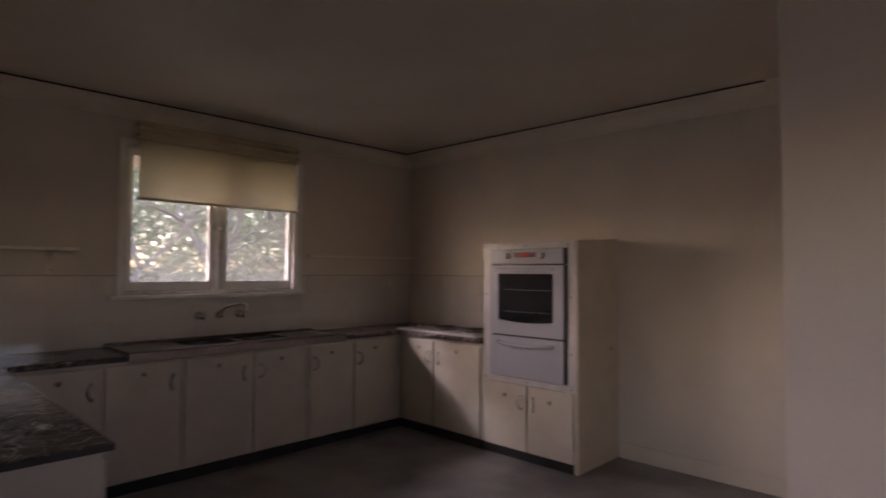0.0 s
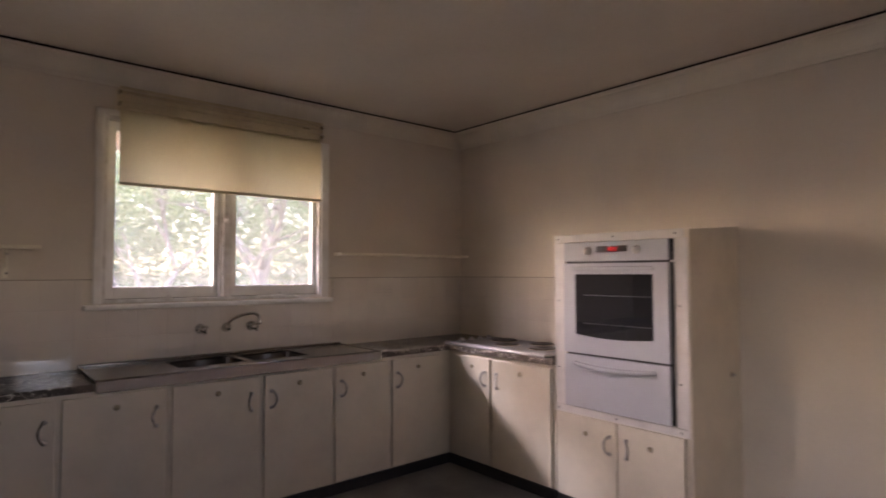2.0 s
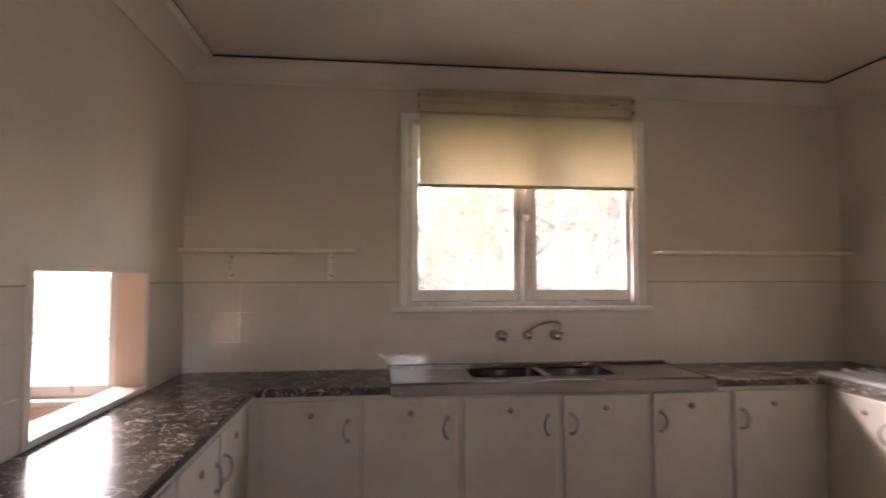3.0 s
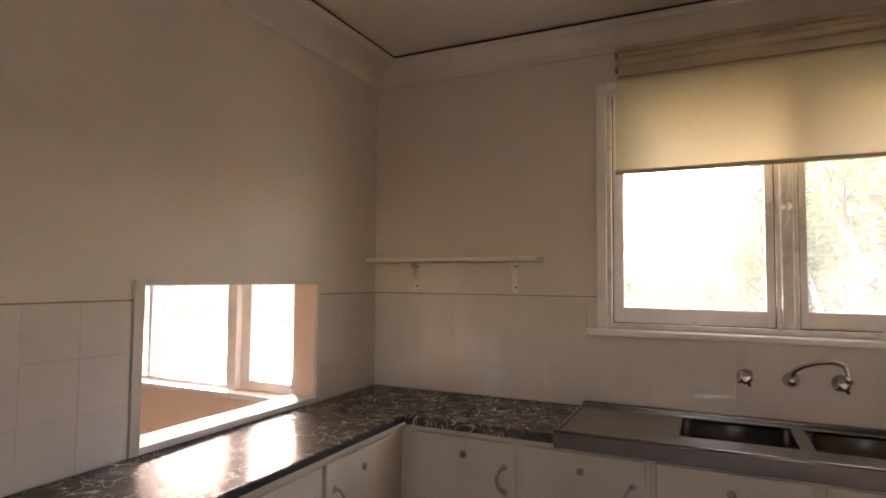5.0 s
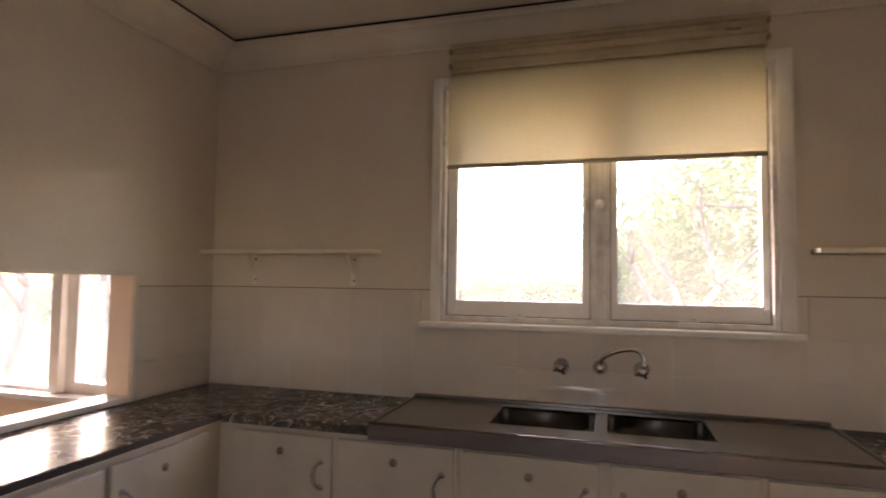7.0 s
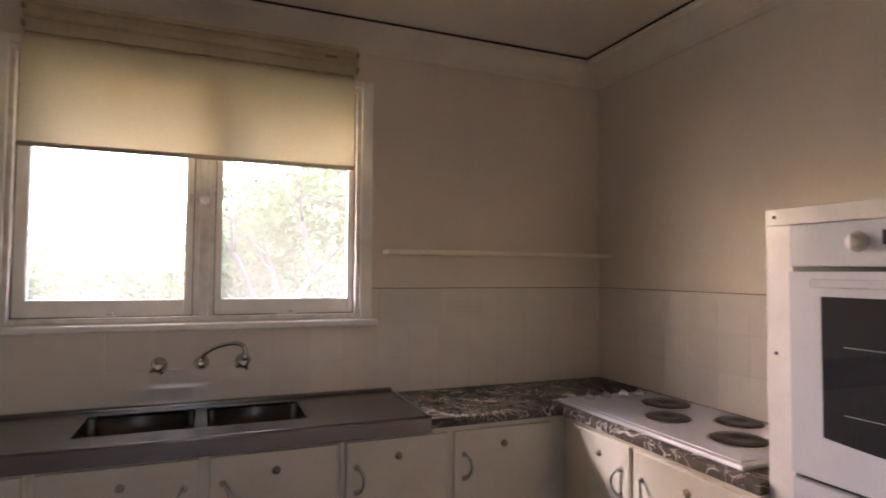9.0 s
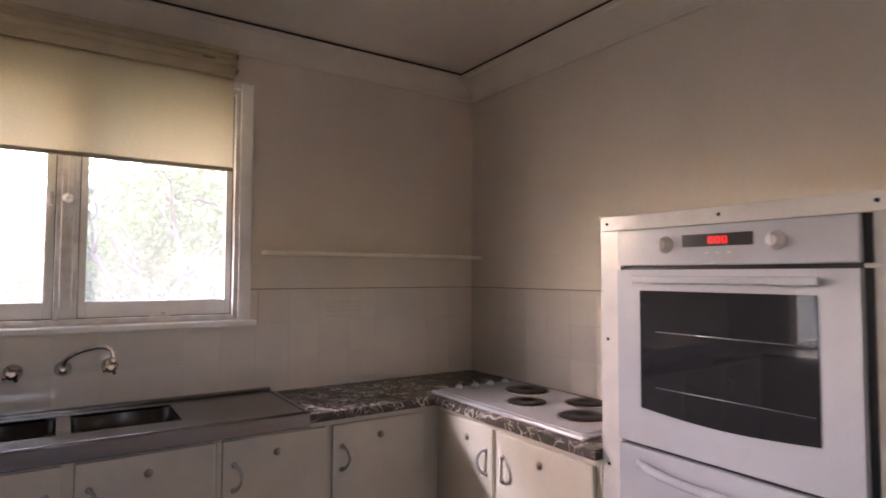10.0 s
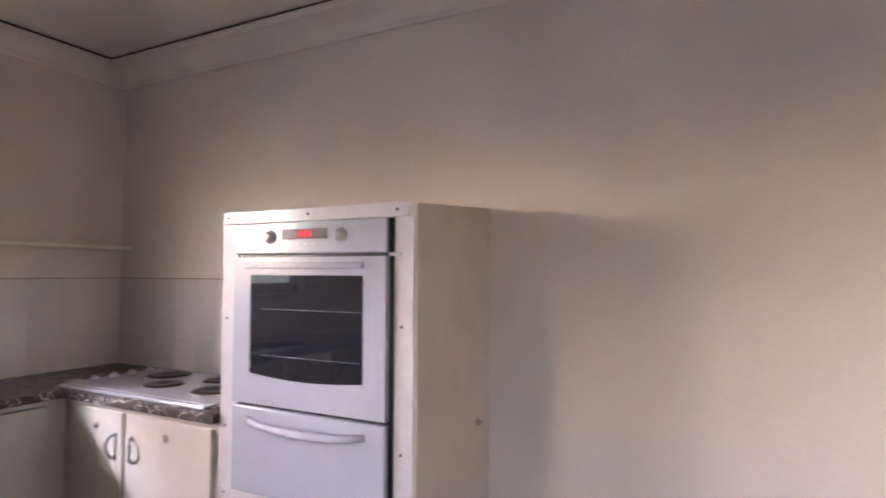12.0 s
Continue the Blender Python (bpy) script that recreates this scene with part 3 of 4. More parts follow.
def d_handle(parent, m, u, v, z, lean):
    """A bowed pull between two round feet."""
    bm = bmesh.new()
    pts = [(u, v, z + 0.052), (u + lean * 0.006, v + 0.016, z + 0.050), (u + lean * 0.021, v + 0.027, z + 0.026), (u + lean * 0.026, v + 0.029, z), (u + lean * 0.019, v + 0.026, z - 0.028), (u + lean * 0.005, v + 0.015, z - 0.049), (u, v, z - 0.052)]
    tube(bm, smooth_path([m(*p) for p in pts], 4), 0.0066, 8)
    out = Vector(m(0, 1, 0)) - Vector(m(0, 0, 0))
    for s in (1, -1):
        lathe(bm, m(u, v, z + s * 0.052), out, [(0.013, 0), (0.012, 0.004), (0.007, 0.007)], 14)
    return part("handle", bm, PEWTER, parent, "curved dull metal pull handle")


def cupboard_door(parent, m, u0, u1, v, z0, z1, pull, button_z, pull_z):
    """A slab door with rounded edges; pull: -1 or 1, the edge that carries the handle."""
    door = boxed("door", m(u0, v, z0), m(u1, v + 0.019, z1), CAB, parent, 0.005)
    c, edge = (u0 + u1) / 2, (u1 - 0.048 if pull > 0 else u0 + 0.048)
    d_handle(door, m, edge, v + 0.019, pull_z, 1 if pull < 0 else -1)
    out = Vector(m(0, 1, 0)) - Vector(m(0, 0, 0))
    part("catch_button", lathe(bmesh.new(), m(c, v + 0.019, button_z), out, [(0.016, 0), (0.016, 0.004), (0.011, 0.005), (0.010, 0.008), (0.004, 0.010)], 18), BRASS, door, "small round tarnished catch button")
    hinge = u0 + 0.004 if pull > 0 else u1 - 0.004
    for zz in (z0 + 0.09, z1 - 0.09):
        a, b = m(hinge, v + 0.010, zz - 0.022), m(hinge, v + 0.010, zz + 0.022)
        part("hinge", tube(bmesh.new(), [a, b], 0.006, 8), CAB, door)
    return door


def base_cabinet(run, u0, u1, depth, doors, label, low=False):
    """Carcass, black kickboard and doors (u0, u1, pull)."""
    m = run_map(run)
    cab = thing("base_cabinet", m((u0 + u1) / 2, depth / 2, -0.045), label, "cabinet", "kitchen base cabinets")
    body = box(bmesh.new(), m(u0, 0.012, 0.031), m(u1, depth - 0.019, 0.70 if low else WT0 - 0.001), 0.002)
    if low:
        box(body, m(u0, depth - 0.045, 0.70), m(u1, depth - 0.019, 0.851), 0.001)
    part("body", body, CAB, cab)
    boxed("kickboard", m(u0, 0.05, -0.045), m(u1, depth - 0.006, 0.030), KICK, cab, 0.001, "black painted kickboard")
    for a, b, pull in doors:
        cupboard_door(cab, m, a, b, depth - 0.019, 0.040, 0.836, pull, 0.762, 0.682)
    return cab


base_cabinet("west", -3.893, -2.796, 0.588, [(-3.815, -3.335, 1), (-3.310, -2.812, 1)], "cream enamelled two-door sink base cabinet beside the hatch counter")
base_cabinet("west", -2.795, -1.731, 0.588, [(-2.775, -2.262, 1), (-2.226, -1.742, -1)], "cream enamelled two-door base cabinet under the sink bowls", low=True)
base_cabinet("west", -1.730, -0.644, 0.588, [(-1.712, -1.258, -1), (-1.228, -0.735, -1)], "cream enamelled two-door base cabinet beside the cooktop corner")
base_cabinet("south", 0.570, 1.694, 0.536, [(0.665, 1.168, 1), (1.196, 1.680, -1)], "cream enamelled two-door base cabinet under the serving hatch")
base_cabinet("south", 1.695, 2.700, 0.536, [(1.712, 2.190, 1), (2.214, 2.688, -1)], "cream enamelled two-door base cabinet at the counter's end")
base_cabinet("north", 0.570, 1.655, 0.662, [(0.660, 1.044, 1), (1.070, 1.628, -1)], "cream enamelled two-door base cabinet under the cooktop")

# ---- oven tower ----
N = run_map("north")
TX0, TX1, TD, TH = 1.657, 2.594, 0.640, 1.732
tower = thing("oven_cabinet", (2.13, -0.32, -0.045), "cream tall cabinet holding the wall oven", "cabinet")


def rise(v):
    """The tower's top climbs a little towards the wall."""
    return 0.045 * (1 - v / TD)


for a, b in ((TX0, TX0 + 0.02), (TX1 - 0.036, TX1)):
    side = box(bmesh.new(), N(a, 0.004, 0.031 if a == TX0 else -0.045), N(b, TD, TH), 0.002)
    for v in side.verts:
        v.co.z += rise(-v.co.y) if v.co.z > 1 else 0
    part("side_panel", side, CAB, tower)
for a, b in ((0.031, 0.075), (0.580, 0.598), (TH - 0.02, TH)):
    board = box(bmesh.new(), N(TX0 + 0.021, 0.021, a), N(TX1 - 0.037, TD, b), 0.002)
    for v in board.verts:
        v.co.z += rise(-v.co.y) if b == TH else 0
    part("top_panel" if b == TH else "shelf", board, CAB, tower)
boxed("back_panel", N(TX0 + 0.021, 0.004, 0.055), N(TX1 - 0.037, 0.0205, TH), CAB, tower, 0)
boxed("kickboard", N(TX0, 0.05, -0.045), N(TX1 - 0.037, TD + 0.008, 0.030), KICK, tower, 0.001, "black painted kickboard")
fb = bmesh.new()
box(fb, N(TX0 + 0.021, TD - 0.02, 0.076), N(TX1 - 0.037, TD - 0.001, 0.112), 0.001)
box(fb, N(TX0 + 0.021, TD - 0.02, 0.540), N(TX1 - 0.037, TD - 0.001, 0.579), 0.001)
box(fb, N(2.100, TD - 0.02, 0.112), N(2.160, TD - 0.001, 0.540), 0.001)
part("face_frame", fb, CAB, tower)
cupboard_door(tower, N, 1.680, 2.124, TD, 0.030, 0.566, 1, 0.462, 0.424)
cupboard_door(tower, N, 2.142, 2.556, TD, 0.030, 0.566, -1, 0.462, 0.424)
OX0, OX1 = 1.754, 2.484
strips = [(TX0 + 0.002, OX0 - 0.006, 0.616, 1.686, 0.006), (OX1 + 0.020, TX1 - 0.010, 0.616, 1.686, 0.006), (TX0 + 0.002, TX1 - 0.030, 1.687, 1.738, 0.007), (TX0 + 0.002, TX1 - 0.010, 0.568, 0.615, 0.008)]
for a, b, z0, z1, th in strips:
    strip = boxed("surround_strip", N(a, TD, z0), N(b, TD + th, z1), TRIM, tower, 0.002, "white metal strip screwed beside the oven")
    spots = [(a + 0.03, 1.30), (a + 0.03, 0.86)] if z1 - z0 > 0.5 else [(a + 0.03, (z0 + z1) / 2), ((a + b) / 2, (z0 + z1) / 2), (b - 0.05, (z0 + z1) / 2)]
    for u, z in spots:
        part("screw", lathe(bmesh.new(), N(u, TD + th, z), (0, -1, 0), [(0.006, 0), (0.0055, 0.002), (0.002, 0.003)], 10), DARK, strip)

# ---- wall oven ----
oven = thing("wall_oven", (2.119, -0.30, 0.616), "white enamelled electric wall oven with separate grill drawer", "oven")
boxed("body", N(OX0 + 0.004, 0.06, 0.622), N(OX1 + 0.018, TD + 0.004, 1.684), DARK, oven)
panel = boxed("control_panel", N(OX0, TD + 0.0045, 1.560), N(OX1, TD + 0.030, 1.684), OVEN, oven, 0.006)
disp = boxed("display", N(2.006, TD + 0.0305, 1.616), N(2.226, TD + 0.033, 1.654), DARK, panel, 0.001, "black clock display")
digits = bmesh.new()
for k, segs in enumerate(("abcdef", "abcdef", "abcdef")):
    u = 2.094 + k * 0.022
    z = 1.626
    for s in segs:
        x0, z0, x1, z1 = {"a": (0, 0.0165, 0.012, 0.0185), "d": (0, -0.001, 0.012, 0.001), "f": (-0.001, 0.010, 0.001, 0.018), "e": (-0.001, 0, 0.001, 0.009), "b": (0.011, 0.010, 0.013, 0.018), "c": (0.011, 0, 0.013, 0.009)}[s]
        box(digits, N(u + x0 * 1.0, TD + 0.0332, z + z0), N(u + x1 * 1.0, TD + 0.0342, z + z1))
part("digits", digits, LED, disp, "glowing red clock digits")
for u in (1.944, 2.286):
    k = lathe(bmesh.new(), N(u, TD + 0.030, 1.626), (0, -1, 0), [(0.028, 0), (0.027, 0.004), (0.020, 0.006), (0.018, 0.022), (0.014, 0.026)], 24)
    box(k, N(u - 0.004, TD + 0.050, 1.608), N(u + 0.004, TD + 0.060, 1.644), 0.002)
    part("knob", k, TRIM, panel, "white round control knob")
for k in range(3):
    boxed("button", N(2.080 + k * 0.035, TD + 0.0305, 1.594), N(2.092 + k * 0.035, TD + 0.033, 1.599), TRIM, panel, 0.001)
door = bmesh.new()
dz0, dz1 = 0.971, 1.547
gx0, gx1, gz0, gz1 = 1.848, 2.388, 1.094, 1.478
for lo, hi in (((OX0, dz0), (gx0, dz1)), ((gx1, dz0), (OX1, dz1)), ((gx0, dz0), (gx1, gz0)), ((gx0, gz1), (gx1, dz1))):
    box(door, N(lo[0], TD + 0.0045, lo[1]), N(hi[0], TD + 0.032, hi[1]))
bmesh.ops.remove_doubles(door, verts=door.verts, dist=0.0001)
door = part("oven_door", door, OVEN, oven)
pane = bmesh.new()
rows = 12
ring = [(gx0, gz1), (gx1, gz1)] + [(gx1 - (gx1 - gx0) * k / rows, gz0 - 0.002 - 0.016 * math.sin(math.pi * k / rows)) for k in range(rows + 1)]
lo_ = [pane.verts.new(N(u, TD + 0.028, z)) for u, z in ring]
hi_ = [pane.verts.new(N(u, TD + 0.0345, z)) for u, z in ring]
pane.faces.new(lo_)
pane.faces.new(hi_)
for k in range(len(ring)):
    pane.faces.new((lo_[k], lo_[(k + 1) % len(ring)], hi_[(k + 1) % len(ring)], hi_[k]))
part("oven_glass", pane, OVEN_GLASS, door, "dark smoked oven window")
for z in (1.345, 1.165):
    part("shelf_rail", tube(bmesh.new(), [N(gx0 + 0.06, TD + 0.035, z), N(gx1 - 0.01, TD + 0.035, z)], 0.0014, 6), PEWTER, door)
hb = bmesh.new()
box(hb, N(1.830, TD + 0.040, 1.502), N(2.400, TD + 0.058, 1.526), 0.006, 3)
for u in (1.845, 2.365):
    box(hb, N(u, TD + 0.031, 1.505), N(u + 0.02, TD + 0.042, 1.523), 0.003)
part("handle", hb, OVEN, door, "white straight door handle")
draw = boxed("grill_drawer", N(OX0, TD + 0.0045, 0.622), N(OX1, TD + 0.032, 0.957), OVEN, oven, 0.006)
pts = [N(1.835 + 0.565 * k / 12, TD + 0.032 + 0.034 * min(1, 5 * min(k, 12 - k) / 12) ** 0.5, 0.908 - 0.016 * math.sin(math.pi * k / 12)) for k in range(13)]
part("handle", tube(bmesh.new(), pts, [0.012] + [0.015] * 11 + [0.012], 12), OVEN, draw, "white bowed drawer handle")

boxed("door_hinge", N(OX1 + 0.002, TD + 0.006, 1.548), N(OX1 + 0.050, TD + 0.016, 1.560), TRIM, oven, 0.003, "small white hinge plate")

# ---- cooktop ----
CT = WT1
cook = thing("cooktop", (1.05, -0.34, CT), "white enamelled four-plate electric cooktop set in the worktop", "cooktop")
boxed("hob_plate", N(0.500, 0.075, CT - 0.001), N(1.560, 0.640, CT + 0.016), OVEN, cook, 0.006)
lip = bmesh.new()
box(lip, N(0.530, 0.105, CT + 0.015), N(1.530, 0.612, CT + 0.019), 0.003)
part("raised_field", lip, OVEN, cook)
for u, v, r in ((0.800, 0.235, 0.108), (1.005, 0.420, 0.092), (1.175, 0.200, 0.092), (1.350, 0.410, 0.100)):
    plate = part("hotplate", lathe(bmesh.new(), N(u, v, CT + 0.019), (0, 0, 1), [(r, 0), (r, 0.006), (r * 0.93, 0.010), (r * 0.35, 0.010), (r * 0.30, 0.006), (0.002, 0.006)], 36), BURNER, cook, "black cast iron hotplate")
    part("trim_ring", lathe(bmesh.new(), N(u, v, CT + 0.0188), (0, 0, 1), [(r + 0.010, 0), (r + 0.010, 0.002), (r + 0.001, 0.004)], 36), CHROME, plate)
for k in range(4):
    v = 0.185 + k * 0.105
    kb = lathe(bmesh.new(), N(0.566, v, CT + 0.019), (0, 0, 1), [(0.024, 0), (0.023, 0.012), (0.019, 0.016), (0.004, 0.018)], 20)
    box(kb, N(0.548, v - 0.004, CT + 0.034), N(0.584, v + 0.004, CT + 0.044), 0.002)
    part("knob", kb, OVEN, cook, "white round cooktop knob")


# ---- wall shelves ----
def wall_shelf(y0, y1, brackets, label):
    ob = thing("wall_shelf", (0.0, (y0 + y1) / 2, 1.64), label, "shelf", "wall shelves")
    boxed("board", (0.001, y0, 1.630), (0.120, y1, 1.652), SHELF, ob, 0.004)
    for y in brackets:
        br = bmesh.new()
        box(br, (0.001, y - 0.013, 1.462), (0.006, y + 0.013, 1.630), 0.002)
        f = [br.verts.new((x, y + s, z)) for s in (-0.004, 0.004) for x, z in ((0.006, 1.630), (0.085, 1.630), (0.006, 1.520))]
        br.faces.new(f[:3])
        br.faces.new(f[3:][::-1])
        for i, j in ((0, 1), (1, 2), (2, 0)):
            br.faces.new((f[i], f[j], f[j + 3], f[i + 3]))
        br = part("bracket", br, SHELF, ob)
        for z in (1.490, 1.602):
            part("screw", lathe(bmesh.new(), (0.009, y + 0.009, z), (1, 0, 0), [(0.006, 0), (0.005, 0.002), (0.001, 0.003)], 10), DARK, br)
    return ob


wall_shelf(LEFT + 0.003, -3.372, (-4.130, -3.530), "narrow cream painted wall shelf on two brackets")
wall_shelf(-1.398, -0.003, (), "narrow cream painted wall shelf beside the sink window")

# ---- blind ----
blind = thing("roller_blind", (0.06, -2.277, 2.05), "half-drawn cream roller blind over the sink window", "blind")
cl = bmesh.new()
ny, nz = 36, 14
grid = [[cl.verts.new((0.120 + 0.003 * math.sin(9 * (j / ny)) * (1 - k / nz), -2.982 + 1.398 * j / ny, 2.054 + 0.446 * k / nz)) for j in range(ny + 1)] for k in range(nz + 1)]
for k in range(nz):
    for j in range(ny):
        cl.faces.new((grid[k][j], grid[k][j + 1], grid[k + 1][j + 1], grid[k + 1][j])).smooth = True
part("cloth", cl, CLOTH, blind, "cream translucent blind cloth")
part("bottom_bar", tube(bmesh.new(), [(0.120, -2.984, 2.050), (0.120, -1.582, 2.050)], 0.011, 10), PELMET, blind, "brownish hem bar")
part("roller", tube(bmesh.new(), [(0.088, -2.975, 2.494), (0.088, -1.590, 2.494)], 0.030, 14), CLOTH, blind)
cord = tube(bmesh.new(), smooth_path([(0.116, -2.268, 2.045), (0.080, -2.268, 1.95), (0.026, -2.268, 1.872), (0.026, -2.262, 1.82), (0.024, -2.278, 1.775), (0.022, -2.292, 1.752)], 4), 0.002, 6)
part("pull_cord", cord, WHITE, blind)
pelmet = thing("pelmet", (0.0, -2.277, 2.52), "yellowed ribbed timber pelmet above the blind", "pelmet")
boxed("top_rail", (0.001, -2.986, 2.650), (0.108, -1.562, 2.670), PELMET, pelmet, 0.004)
boxed("board", (0.001, -2.982, 2.5465), (0.082, -1.566, 2.6495), PELMET, pelmet, 0.004)
part("bead", tube(bmesh.new(), [(0.086, -2.984, 2.606), (0.086, -1.564, 2.606)], 0.020, 12), PELMET, pelmet)
boxed("bottom_rail", (0.001, -2.980, 2.528), (0.100, -1.568, 2.546), PELMET, pelmet, 0.005)
for y in (-2.988, -1.572):
    for z in (2.560, 2.632):
        boxed("end_clip", (0.06, y, z - 0.012), (0.112, y + 0.012, z + 0.012), BRASS, pelmet, 0.003)
boxed("maker_plate", (0.1045, -1.735, 2.600), (0.1065, -1.675, 2.613), BRASS, pelmet, 0.0005, "small worn maker's plate")

# ---- small wall fittings ----
vent = thing("wall_vent", (0.008, -0.92, 1.31), "cream slotted vent tile set in the splashback", "vent")
for z in (1.292, 1.318, 1.344, 1.370):
    boxed("slat", (0.007, -1.030, z), (0.016, -0.815, z + 0.010), TILE, vent, 0.003)
catch = thing("metal_catch", (2.596, -0.13, 0.865), "small tarnished metal catch on the side of the oven tower", "catch")
part("flange", lathe(bmesh.new(), (2.593, -0.13, 0.865), (1, 0, 0), [(0.016, 0), (0.015, 0.005), (0.009, 0.008)], 16), BRASS, catch)
part("cap", lathe(bmesh.new(), (2.600, -0.13, 0.865), (1, 0, 0), [(0.009, 0), (0.009, 0.012), (0.006, 0.016)], 14), PEWTER, catch)

# ---- garden ----
solid("ground", box(bmesh.new(), (-900, -900, -0.62), (900, 900, -0.60)), GRASS, "dry grassy ground round the house", "ground", kind="structure")


def leaf_quads(verts, faces, centre, spread, count, size, rng):
    for _ in range(count):
        c = Vector(centre) + Vector((rng.gauss(0, spread), rng.gauss(0, spread), rng.gauss(0, spread * 0.7)))
        d = Vector((rng.uniform(-1, 1), rng.uniform(-1, 1), rng.uniform(-1.2, 0.3))).normalized()
        s = d.orthogonal().normalized() * size * rng.uniform(0.16, 0.3)
        d = d * size * rng.uniform(0.6, 1.3)
        k = len(verts)
        verts += [c - d, c + s, c + d, c - s]
        faces.append((k, k + 1, k + 2, k + 3))


def gum_tree(x, y, height, seed, lean, label):
    rng = random.Random(seed)
    tree = thing("gum_tree", (x, y, -0.61), label, "tree", "garden trees")
    wood, verts, faces = bmesh.new(), [], []

    def limb(p, d, length, r, depth):
        pts, q, w = [p.copy()], p.copy(), d.normalized()
        for k in range(5):
            w = (w + Vector((rng.uniform(-1, 1), rng.uniform(-1, 1), rng.uniform(-0.4, 0.7))) * 0.22).normalized()
            q = q + w * length / 5
            pts.append(q.copy())
        tube(wood, pts, [r * (1 - 0.13 * k) for k in range(6)], 7 if depth < 2 else 5)
        if depth >= 3:
            leaf_quads(verts, faces, q, 0.30, 26, 0.075, rng)
            return
        for _ in range(3 if depth else 5):
            k = rng.randint(2, 5)
            e = (w + Vector((rng.uniform(-1, 1), rng.uniform(-1, 1), rng.uniform(-0.25, 0.8))) * 1.0).normalized()
            limb(pts[k], e, length * rng.uniform(0.5, 0.72), r * (0.6 - 0.03 * k), depth + 1)
        if depth == 2:
            leaf_quads(verts, faces, q, 0.34, 22, 0.075, rng)

    limb(Vector((x, y, -0.65)), Vector((lean[0], lean[1], 1)), height * 0.5, height * 0.024, 0)
    part("trunk", wood, BARK, tree, "pale twisted trunk and limbs")
    me = bpy.data.meshes.new("crown")
    me.from_pydata([v - BASE[tree.name] for v in verts], [], faces)
    me.materials.append(LEAF)
    crown = new("crown", me)
    crown.parent = tree
    tagged(crown, "thin grey-green leaves with gaps")


gum_tree(-6.8, -1.7, 5.2, 3, (-0.1, 0.30), "small leaning gum tree close to the kitchen window")
gum_tree(-9.5, 1.8, 7.5, 5, (0.0, -0.1), "tall gum tree with sparse crown")
gum_tree(-11.5, 5.5, 8.5, 12, (0.2, 0.1), "tall gum tree with sparse crown")
gum_tree(-8.0, 4.4, 6.5, 8, (0.1, -0.25), "slender gum tree in the garden")
gum_tree(-6.8, -12.4, 7.0, 31, (0.1, 0.1), "leafy gum tree beyond the dining room windows")
gum_tree(-5.5, -13.5, 5.0, 21, (0.0, 0.3), "small gum tree beyond the dining room windows")

rng = random.Random(77)
verts, faces = [], []
for _ in range(5200):
    x = -rng.uniform(15, 30)
    y = rng.uniform(-3, 22) if rng.random() < 0.6 else rng.uniform(-40, 2)
    tall = 1.6 + 3.0 * rng.random() ** 2 if y < -4 else min(8.0, 2.4 + 0.9 * (y + 3))
    leaf_quads(verts, faces, (x, y, rng.uniform(-0.6, tall * (1 + 0.5 * noise.noise(Vector((x * 0.1, y * 0.13, 0)))))), 0.6, 24, 0.19, rng)
woods = bpy.data.meshes.new("bushland")
woods.from_pydata(verts, [], faces)
woods.materials.append(LEAF)
tagged(new("bushland", woods), "distant grey-green bushland scrub", "bushes", kind="stuff")

# ---- wall tiles ----
TS, TZ, TT = 0.1765, 0.1813, 0.007
TILE_MESHES = {}


def tile_mesh(axis, w, h):
    key = (axis, round(w, 4), round(h, 4))
    if key not in TILE_MESHES:
        size = {"x": (TT, w, h), "y": (w, TT, h)}[axis]
        TILE_MESHES[key] = finish("tile", box(bmesh.new(), [-s / 2 for s in size], [s / 2 for s in size], 0.0009, 1), TILE)
    return TILE_MESHES[key]


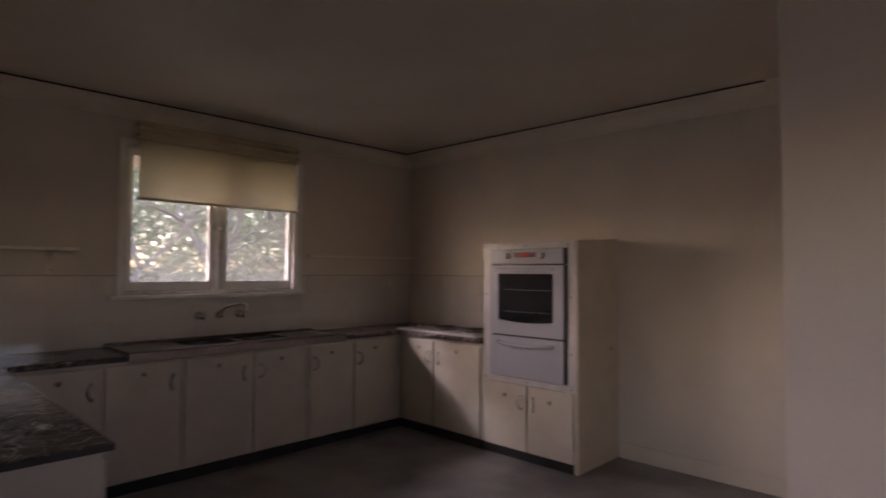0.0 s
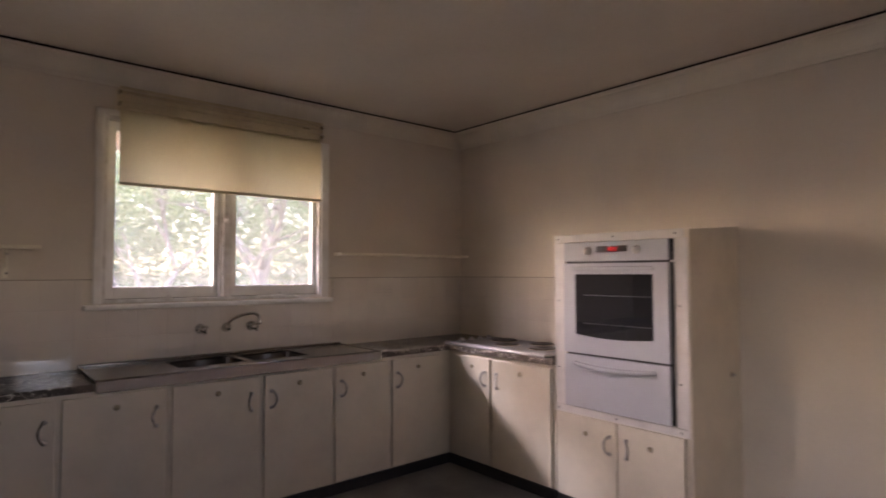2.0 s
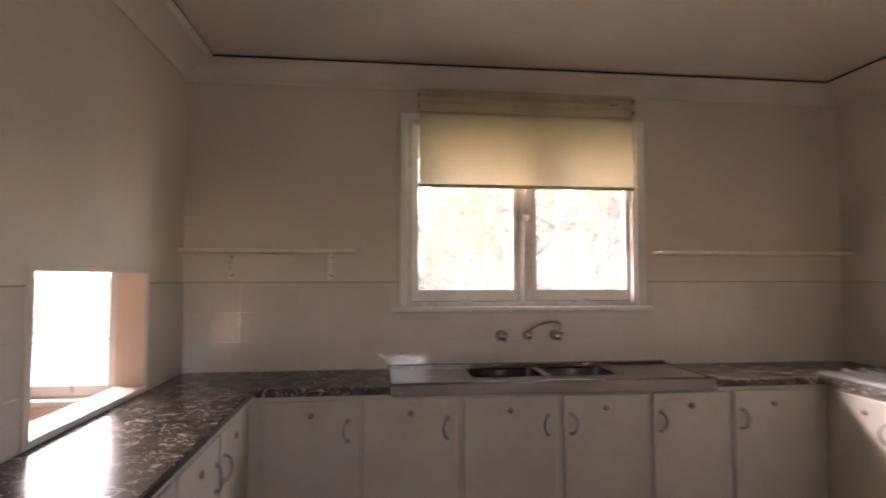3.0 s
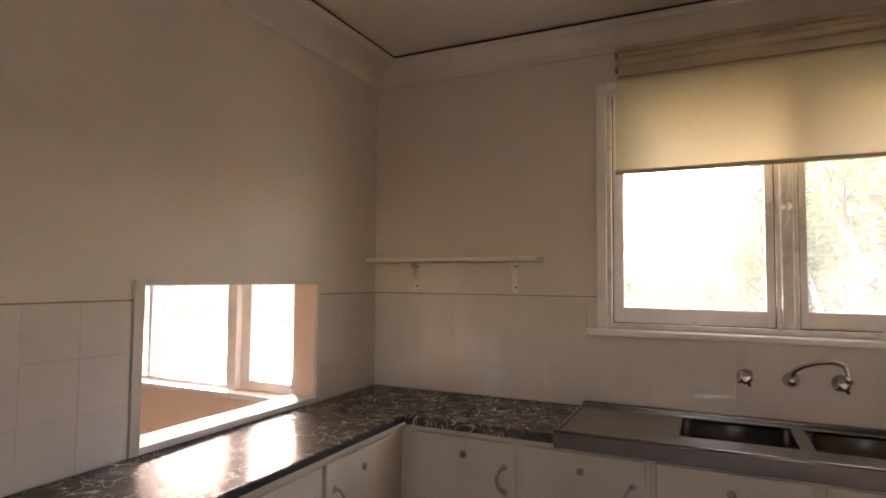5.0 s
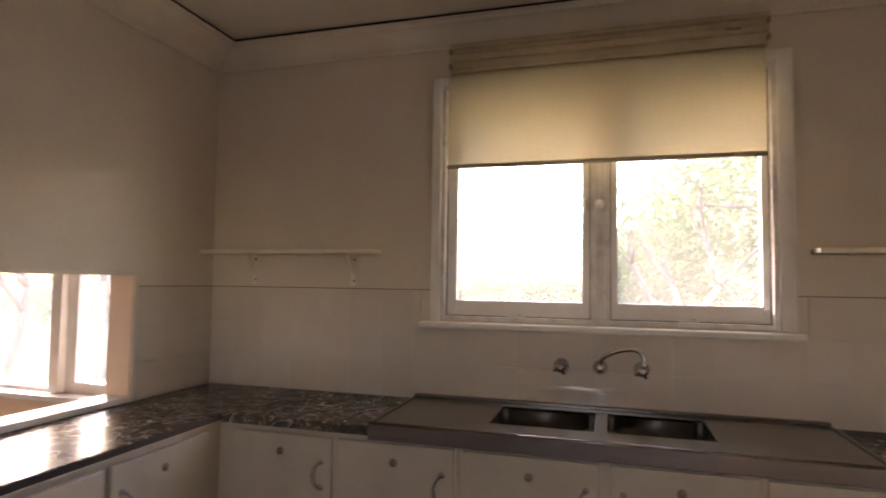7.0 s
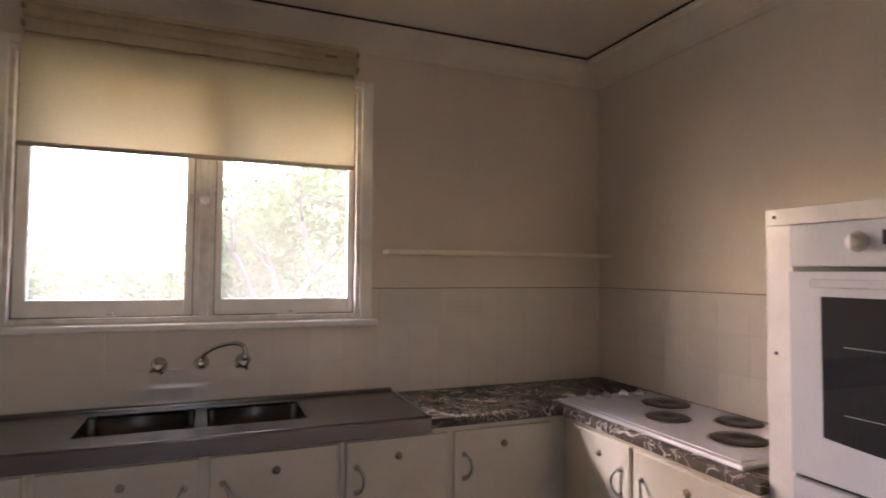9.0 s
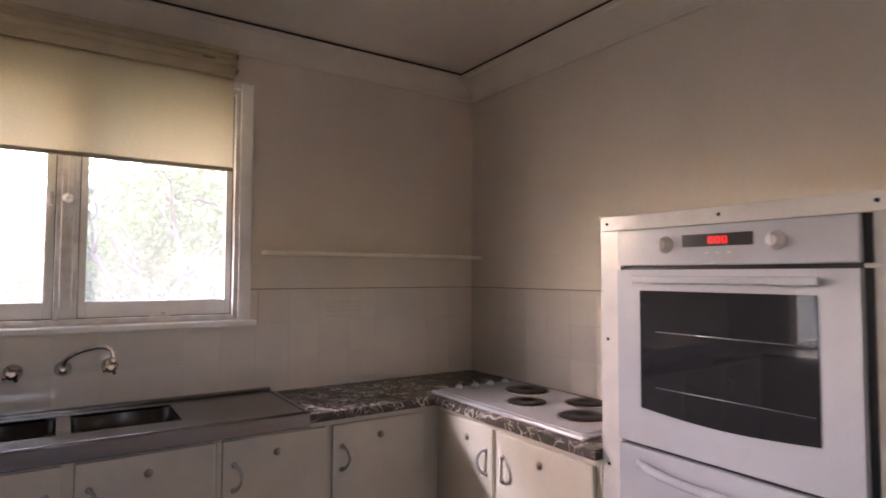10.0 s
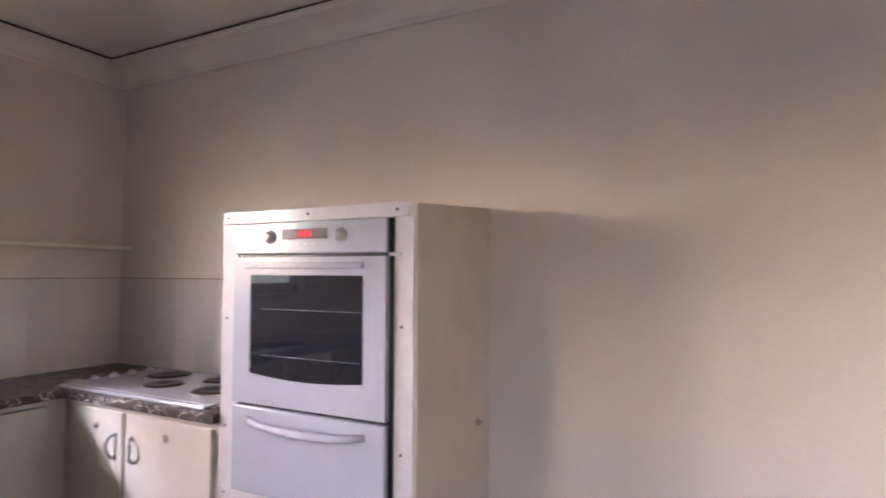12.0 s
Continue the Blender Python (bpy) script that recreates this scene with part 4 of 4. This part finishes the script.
def tile_field(name, axis, face, sign, u0, u1, start, cut, label):
    """Rows of square tiles from the worktop up on a grout bed; cut: openings left free."""
    z0, z1 = WT1 + 0.001, WT1 + 3 * TZ
    bed = bmesh.new()
    field = thing(name, (face, (u0 + u1) / 2, z0) if axis == "x" else ((u0 + u1) / 2, face, z0), label, "tiles", kind="structure")
    n = int(math.ceil((u1 - u0 + start) / TS - 1e-6))
    for k in range(n):
        a = u0 - start + k * TS
        a, b = max(a, u0), min(a + TS, u1)
        for r in range(3):
            lo, hi = WT1 + r * TZ, WT1 + (r + 1) * TZ
            spans = [(a, b)]
            for c0, c1, cz0, cz1 in cut:
                if hi - 0.02 > cz0 and lo + 0.02 < cz1:
                    if cz0 > lo + 0.03:
                        if c0 < (a + b) / 2 < c1:
                            hi = cz0
                    else:
                        spans = [s for p, q in spans for s in ((p, min(q, c0)), (max(p, c1), q)) if s[1] - s[0] > 0.012]
            for p, q in spans:
                me = tile_mesh(axis, q - p - 0.0004, hi - lo - 0.0022)
                ob = new("tile", me)
                ob.parent = field
                c = face + sign * (TT / 2 + 0.002)
                at = Vector((c, (p + q) / 2, (lo + hi) / 2)) if axis == "x" else Vector(((p + q) / 2, c, (lo + hi) / 2))
                ob.location = at - BASE[field.name]
                if axis == "x":
                    box(bed, (face, p, lo), (face + 0.0074, q, hi))
                else:
                    box(bed, (p, face, lo), (q, face + sign * 0.0074, hi))
    part("grout_bed", bed, GROUT, field, "grubby brownish grout")
    return field


tile_field("tiles_west", "x", 0.0, 1, LEFT + 0.01, -0.01, 0.024, [(Y0 - 0.10, Y1 + 0.105, Z0 - 0.034, 3.0)], "glossy cream square wall tiles behind the sink")
tile_field("tiles_north", "y", 0.0, -1, 0.01, TX0 - 0.002, 0.0, [], "glossy cream square wall tiles behind the cooktop")
tile_field("tiles_south", "y", LEFT, 1, 0.01, 2.74, 0.0, [(hx0 - 0.024, hx1 + 0.042, hz0 - 0.03, hz1 + 0.03)], "glossy cream square wall tiles beside the serving hatch")
# Strip over the tiles: grime, and their edge's shadow line as dark colour.
cap = bmesh.new()
zt = WT1 + 3 * TZ
box(cap, (0.0, LEFT + 0.010, zt), (0.007, Y0 - 0.046, zt + 0.005))
box(cap, (0.0, Y1 + 0.046, zt), (0.007, -0.008, zt + 0.005))
box(cap, (0.008, -0.007, zt), (TX0 - 0.002, 0.0, zt + 0.005))
box(cap, (0.008, LEFT, zt), (hx0 - 0.024, LEFT + 0.007, zt + 0.005))
box(cap, (hx1 + 0.042, LEFT, zt), (2.74, LEFT + 0.007, zt + 0.005))
solid("trim", cap, JOINT, "grime and painted shadow line along the top of the tiles", "trim", kind="structure")
